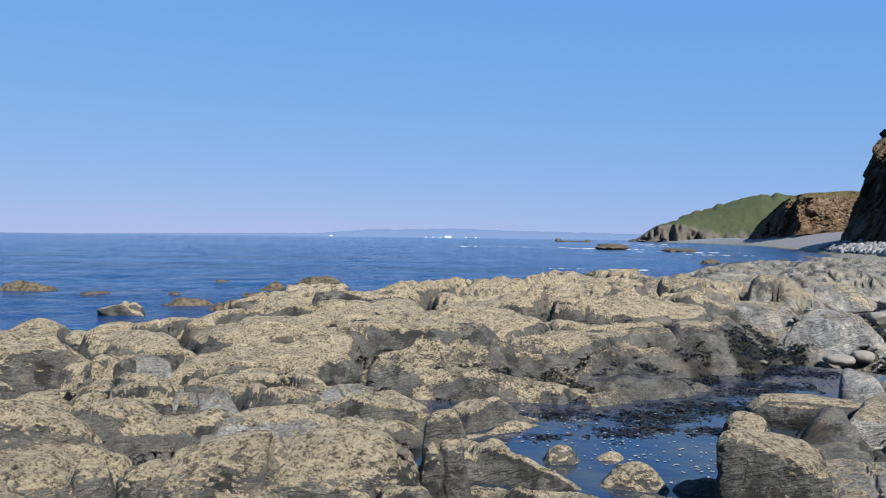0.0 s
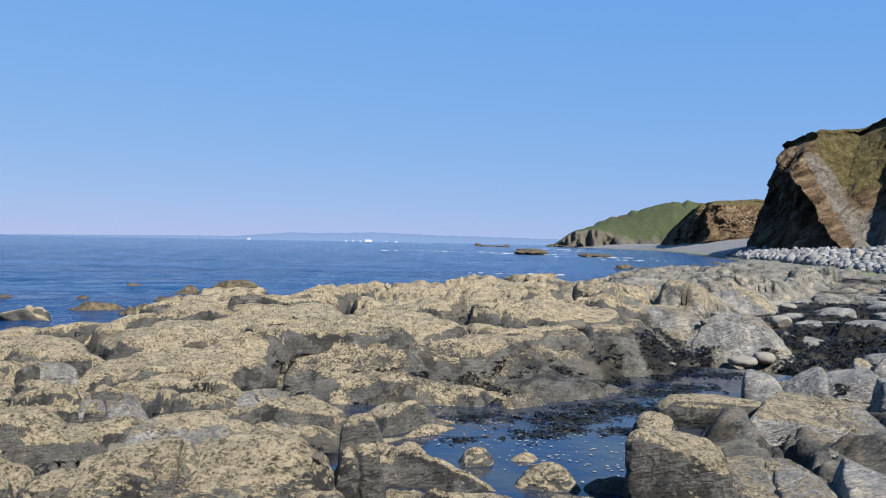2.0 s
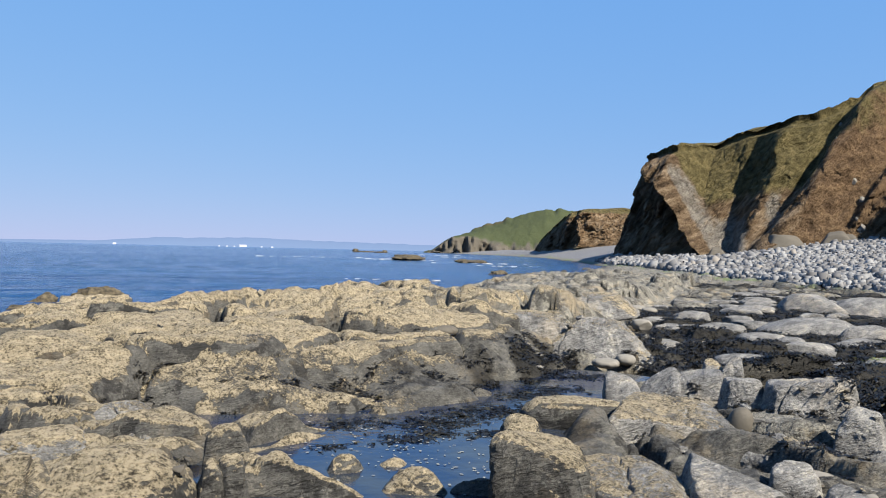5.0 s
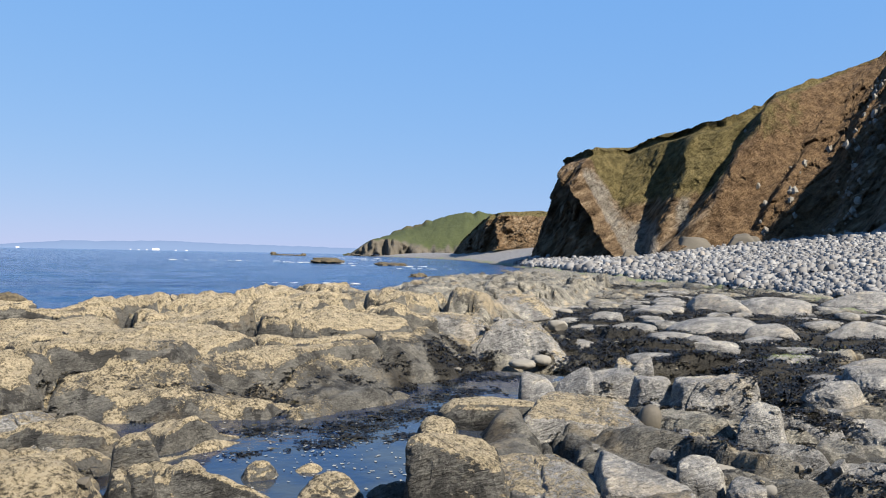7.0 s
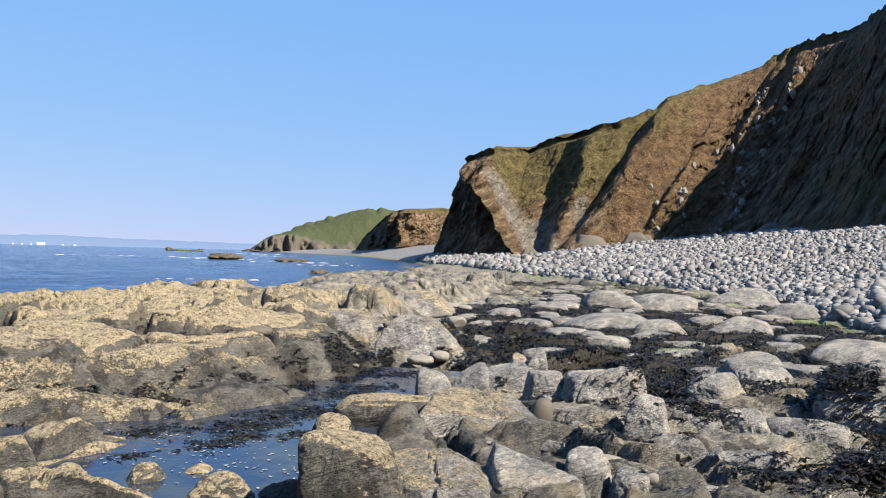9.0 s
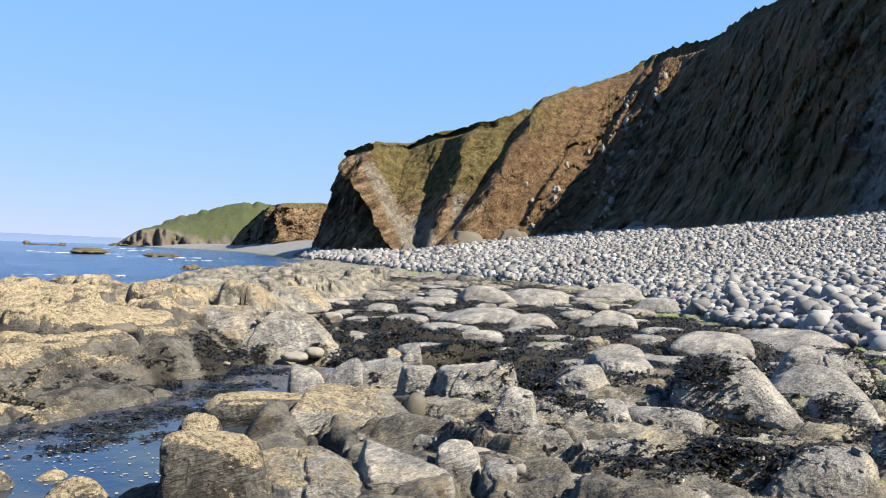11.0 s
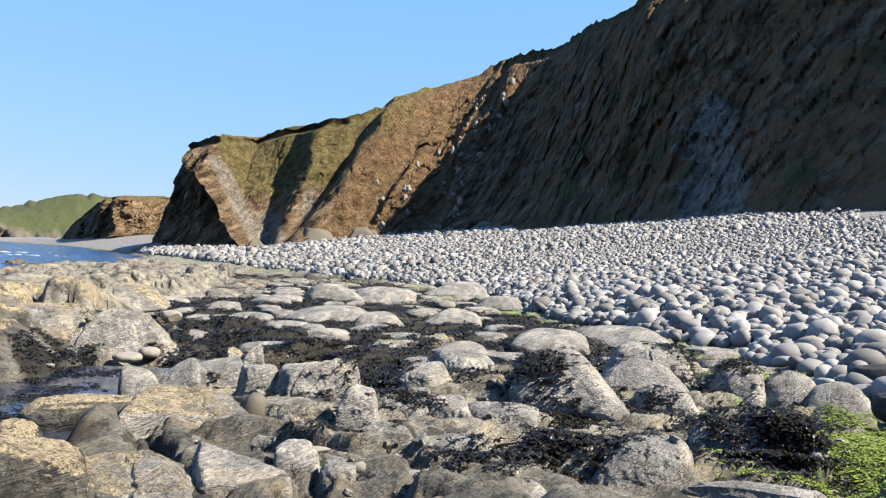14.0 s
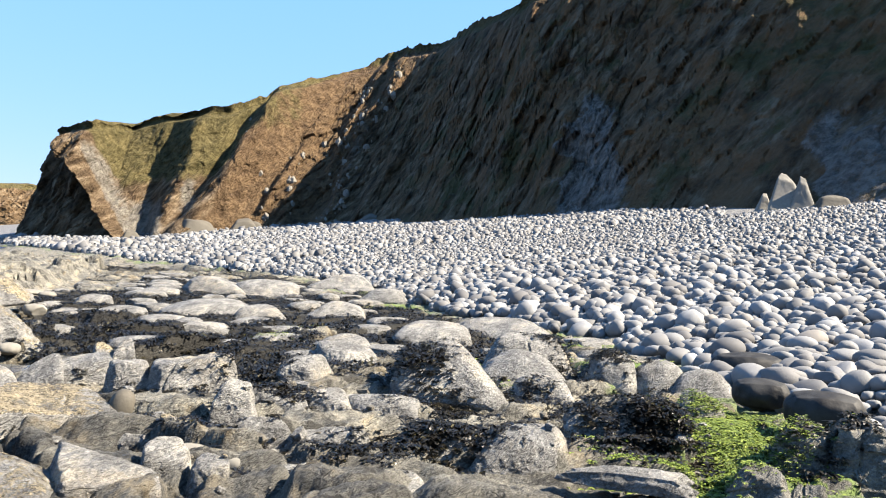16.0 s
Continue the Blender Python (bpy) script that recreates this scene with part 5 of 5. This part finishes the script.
for k, (x, y, w, h) in enumerate(SKERRIES):
    rock("sea_rock", (x, y, -0.05, w, w * 0.6, h, 10 * (k % 5)), WET_ROCK if k not in (0, 18) else ROCK_TAN, "low brown barnacled rock awash in the shallow sea", "rock", box=0.5, cuts=7, seed=300 + k, rough=0.2, sink=0.3, n=16, taper=0.35, group="rocks awash")
FOOT = [(75.5, 46.5, 1.4, 1.4, 0), (76.5, 46.2, 0.9, 1.6, 0), (74.3, 47.5, 0.8, 0.9, 0), (78.4, 46, 1.6, 0.65, 0), (36.3, 124, 4.6, 2.2, 1), (48.0, 110, 3.2, 1.1, 1), (39.3, 122, 3.0, 1.5, 1), (40.0, 124, 2.6, 1.2, 1), (33.8, 129, 1.8, 1.2, 1), (32.2, 128, 2.4, 1.3, 1)]
for k, (az, d, w, h, far) in enumerate(FOOT):
    x, y = bearing(az, d)
    z = float(ground_z(x, y)[0])
    crag("fallen_rock", (x, y, z, w, w * 0.7, h, -az + 12), PALE if k < 3 else BROWN_STONE, "pale sharp-edged rock fallen at the foot of the cliff", "rock", edge=24 if k < 3 else 12, cuts=9, seed=340 + k, n=16, sink=0.3, taper=0.85 if k < 3 else 0.3, slope=0.3 if k < 3 else 0.2, group="rocks at the cliff foot")


def make_white():
    m = Mat("white_render")
    return m.done(m.mix(m.noise(0.2, 2), (0.34, 0.36, 0.39), (0.42, 0.43, 0.45)), 0.8)


def make_slate_roof():
    m = Mat("roof")
    return m.done(m.mix(m.noise(0.2, 2), (0.25, 0.27, 0.3), (0.35, 0.36, 0.4)), 0.8)


WHITE, ROOF = make_white(), make_slate_roof()


def building(az, d, w, h):
    x, y = bearing(az, d)
    base = tagged(new("building"), "small white building on the distant shore", "building", "buildings across the bay")
    base.matrix_world = pose(x, y, 0, 0, 0, -az)
    dep = w * 0.4
    v = [(-w / 2, -dep / 2, 0), (w / 2, -dep / 2, 0), (w / 2, dep / 2, 0), (-w / 2, dep / 2, 0), (-w / 2, -dep / 2, h), (w / 2, -dep / 2, h), (w / 2, dep / 2, h), (-w / 2, dep / 2, h)]
    mesh_object("wall", v, [(0, 1, 5, 4), (1, 2, 6, 5), (2, 3, 7, 6), (3, 0, 4, 7)], WHITE, False, base)
    r = [(-w / 2 - 0.5, -dep / 2 - 0.5, h), (w / 2 + 0.5, -dep / 2 - 0.5, h), (w / 2 + 0.5, dep / 2 + 0.5, h), (-w / 2 - 0.5, dep / 2 + 0.5, h), (-w / 2, 0, h * 1.3), (w / 2, 0, h * 1.3)]
    mesh_object("roof", r, [(0, 1, 5, 4), (2, 3, 4, 5), (0, 4, 3, 3), (1, 2, 5, 5)], ROOF, False, base)


for az, d, w, h in ((0.06, 4440, 36, 9), (-0.5, 4440, 8, 4), (-1.0, 4440, 9, 4), (-1.5, 4440, 8, 4), (-8.06, 4440, 16, 6), (1.3, 4440, 9, 4), (2.0, 4440, 12, 4)):
    building(az, d, w, h)


def make_foam():
    m = Mat("sea_foam")
    return m.done(m.mix(m.noise(8, 4), (0.18, 0.19, 0.20), (0.36, 0.37, 0.37)), 0.9)


def make_scum():
    m = Mat("pool_scum")
    return m.done(m.mix(m.noise(30, 3), (0.096, 0.1, 0.096), (0.224, 0.224, 0.208)), 0.9)


FOAM, SCUM = make_foam(), make_scum()


def build_foam():
    rnd = np.random.RandomState(50)
    spots = ((9.8, 161, 2.6), (78, 314, 4), (35, 117, 2.2), (59, 230, 3), (33, 97, 1.8), (27.7, 147, 3.5), (7.8, 47, 0.9), (31, 71, 1.2), (28, 66, 1.0), (10, 46, 0.8), (31, 141, 2.4))
    pts, size = [], []
    for x, y, w in spots:
        for _ in range(10):
            pts.append((x + rnd.normal(0, w * 1.5), y + rnd.normal(0, w * 0.4)))
            size.append(w * rnd.uniform(0.05, 0.20))
    v, f = SPHERES[2]
    v = v / np.linalg.norm(v, axis=1, keepdims=True) * (1.6, 0.5, 0.16)
    pts, size = np.array(pts), np.array(size)
    P = v[None] * size[:, None, None] + np.column_stack([pts, np.zeros(len(pts))])[:, None]
    F = (f[None] + (np.arange(len(pts)) * len(v))[:, None, None]).reshape(-1, 4)
    tagged(mesh_object("sea_foam", P, F, FOAM), "small patches of white foam where waves break", "foam", kind="stuff")
    # white flecks adrift on the pool
    k = 260
    a = np.column_stack([rnd.normal(1.6, 0.55, k), rnd.normal(6.3, 0.7, k)])
    s = rnd.uniform(0.004, 0.013, k)
    q = np.array([(1, 0), (0.5, 0.8), (-0.5, 0.9), (-1, 0.1), (-0.5, -0.7), (0.6, -0.8)])
    t = rnd.uniform(0, 6.28, k)
    c, n = np.cos(t)[:, None], np.sin(t)[:, None]
    X = a[:, :1] + s[:, None] * (q[None, :, 0] * c * 1.6 - q[None, :, 1] * n)
    Y = a[:, 1:] + s[:, None] * (q[None, :, 0] * n * 1.6 + q[None, :, 1] * c)
    top = np.stack([X, Y, np.full_like(X, WATER + 0.005)], -1)
    F = np.arange(k * 6).reshape(-1, 6)
    tagged(mesh_object("pool_flecks", top, F, SCUM, False), "white flecks of scum floating on the pool", "foam", kind="stuff")


build_foam()


# ---- weed on boulders, in cracks and afloat; green weed ----
def draped(tree, pts):
    """The height of the rocks or the ground at each place."""
    z = ground_z(pts[:, 0], pts[:, 1])
    for k, (x, y) in enumerate(pts):
        hit = tree.ray_cast(Vector((x, y, 5)), Vector((0, 0, -1)))[0]
        if hit is not None:
            z[k] = max(z[k], hit.z)
    return z


def rock_tree():
    from mathutils.bvhtree import BVHTree
    verts, faces = [], []
    for ob in scene.objects:
        if ob.type == "MESH" and ob.name.split(".")[0] in ("boulder", "shelf_rock", "ledge_block", "moss_mound", "cylindrical_boulder", "platform_rock", "low_rock", "jagged_rock"):
            n, m = len(ob.data.vertices), len(ob.data.polygons)
            co = np.empty(n * 3, np.float32)
            ob.data.vertices.foreach_get("co", co)
            mat = np.array(ob.matrix_world)
            co = co.reshape(-1, 3) @ mat[:3, :3].T + mat[:3, 3]
            idx = np.empty(m * 4, np.int32)
            ob.data.polygons.foreach_get("vertices", idx)
            faces += (idx.reshape(-1, 4) + len(verts)).tolist()
            verts += co.tolist()
    return BVHTree.FromPolygons(verts, faces)


def build_clumps():
    rnd = np.random.RandomState(60)
    tree = rock_tree()
    # heaps of wrack: place, reach, tufts
    heaps = ((5.98, 6.86, 0.24, 260), (4.96, 5.99, 0.24, 180), (4.11, 5.16, 0.24, 160), (6.74, 6.16, 0.24, 140), (6.78, 5.48, 0.24, 160), (6.43, 4.73, 0.24, 240), (5.18, 3.58, 0.24, 160), (4.36, 3.99, 0.24, 90),
             (4.8, 3.73, 0.24, 180), (6.16, 2.71, 0.34, 1500), (7.31, 3.71, 0.34, 700), (7.47, 4.56, 0.24, 260), (5.17, 5.41, 0.24, 60), (5.01, 3.85, 0.34, 420), (5.72, 4.02, 0.24, 200), (4.53, 4.11, 0.24, 160),
             (6.62, 5.23, 0.24, 220), (4.09, 5.33, 0.24, 120), (7.0, 6.72, 0.24, 120), (5.12, 5.68, 0.24, 120), (6.73, 1.5, 0.24, 110), (6.39, 1.71, 0.24, 60), (5.6, 4.66, 0.24, 100), (6.85, 3.35, 0.4, 480),
             (6.4, 3.1, 0.4, 420), (8.2, 3.8, 0.4, 420), (9.0, 4.5, 0.35, 240), (9.3, 5.2, 0.3, 160), (7.75, 6.2, 0.3, 150), (7.6, 5.9, 0.3, 110))
    pts = np.concatenate([np.column_stack([rnd.normal(x, r * 0.6, n), rnd.normal(y, r * 0.6, n)]) for x, y, r, n in heaps])
    fronds("seaweed_heaps", pts, draped(tree, pts), 7, 0.055, 0.014, WEED, 61, "heaps of black bladder wrack hanging over the boulders", "seaweed", 0.3)
    # tufts in the cracks of the platform, packed densely to imitate crack shade too
    p = scatter(-5, 5, 4.2, 12, 50000, 62)
    z = ground_z(p[:, 0], p[:, 1])
    ring = np.mean([ground_z(p[:, 0] + dx, p[:, 1] + dy) for dx, dy in ((0.25, 0), (-0.25, 0), (0, 0.25), (0, -0.25))], axis=0)
    keep = (ring - z > 0.035) & (fbm(p[:, 0] * 1.1, p[:, 1] * 1.1, 2, 63) > -0.15) & (z > 0.1)
    fronds("seaweed_tufts", p[keep], z[keep], 4, 0.06, 0.014, WEED, 64, "black tufts of seaweed darkening the cracks of the platform", "seaweed", 0.3)
    # more wrack in the shelf's joints, added as a stand-in for their deep shade
    p = scatter(3.6, 9.5, 2.2, 9.5, 15000, 67)
    z = draped(tree, p)
    ring = np.mean([draped(tree, p + (dx, dy)) for dx, dy in ((0.22, 0), (-0.22, 0), (0, 0.22), (0, -0.22))], axis=0)
    keep = (ring - z > 0.05) & (fbm(p[:, 0] * 0.9, p[:, 1] * 0.9, 2, 68) > -0.25)
    fronds("seaweed_in_joints", p[keep], z[keep], 12, 0.055, 0.014, WEED, 69, "black seaweed filling the joints of the low shelf and standing in for their shade", "seaweed", 0.3)
    # wrack afloat on the pool
    rafts = ((1.9, 7.35, 0.35, 130), (2.5, 7.75, 0.4, 150), (3.2, 8.5, 0.35, 110), (1.5, 6.8, 0.22, 45), (1.1, 7.4, 0.3, 60), (2.2, 6.9, 0.2, 40), (3.6, 8.9, 0.3, 80), (1.75, 6.95, 0.18, 40), (0.9, 6.6, 0.12, 18), (4.3, 9.7, 0.3, 90))
    pts = np.concatenate([np.column_stack([rnd.normal(x, r * 0.6, n), rnd.normal(y, r * 0.35, n)]) for x, y, r, n in rafts])
    fronds("seaweed_rafts", pts, np.full(len(pts), WATER - 0.004), 3, 0.07, 0.014, WEED, 65, "brown seaweed floating on the tide pool", "seaweed", 0.08)
    # bright green weed
    spots = ((6.9, 2.3, 0.42, 5200), (7.5, 2.6, 0.40, 3000), (6.3, 2.1, 0.35, 3400), (5.75, 2.15, 0.25, 1200), (8.3, 3.05, 0.3, 350), (5.5, 2.65, 0.2, 200), (5.9, 2.9, 0.2, 120), (7.6, 5.0, 0.2, 60), (10.4, 5.6, 0.3, 100), (11.2, 6.6, 0.35, 110), (12.4, 7.6, 0.4, 110), (9.6, 4.2, 0.3, 100),
             (9.0, 10.2, 0.35, 90), (10.4, 10.8, 0.3, 70), (8.2, 3.4, 0.3, 100), (21, 24, 1.0, 160), (23.5, 30, 1.2, 200), (14.2, 9.6, 0.4, 90), (7.0, 9.3, 0.2, 50))
    pts = np.concatenate([np.column_stack([rnd.normal(x, r * 0.6, n), rnd.normal(y, r * 0.6, n)]) for x, y, r, n in spots])
    fronds("green_seaweed", pts, draped(tree, pts), 3, 0.038, 0.008, GREEN, 66, "bright green gutweed draped over stones at the beach foot", "seaweed", 0.18)


build_clumps()


# ---- rubble between the near rocks ----
def build_rubble():
    rnd = np.random.RandomState(91)
    tree = rock_tree()
    kinds = []
    for k in range(10):
        q, f = stone_points(5, (1.0, rnd.uniform(0.6, 0.9), rnd.uniform(0.4, 0.7)), 0.6, 700 + k, 0.08, 5)
        me = bpy.data.meshes.new("rubble_stone")
        me.from_pydata(q.tolist(), [], f.tolist())
        me.materials.append((ROCK_GREY, ROCK_MID, BROWN_STONE)[k % 3])
        kinds.append(me)
    pts = np.concatenate([scatter(3.3, 7.6, 2.2, 6.6, 90, 92), scatter(-2.2, 1.0, 4.9, 7.6, 12, 93), scatter(3.8, 7.0, 8.5, 13, 40, 94)])
    for (x, y), z in zip(pts, draped(tree, pts)):
        if z < 0.17 or pool_distance(np.array([x]), np.array([y]))[0] < 0.0:
            continue
        size = 0.04 + 0.13 * rnd.uniform(0, 1) ** 2.2
        ob = new("rubble_stone", kinds[rnd.randint(10) if x > 2 else 3 * rnd.randint(3) + 2])
        ob.matrix_world = pose(x, y, z - size * 0.12, rnd.normal(0, 12), rnd.normal(0, 12), rnd.uniform(0, 360)) @ Matrix.Scale(size, 4)
        tagged(ob, "small angular grey stone lodged between the rocks", "stone", "rubble among the rocks")


build_rubble()
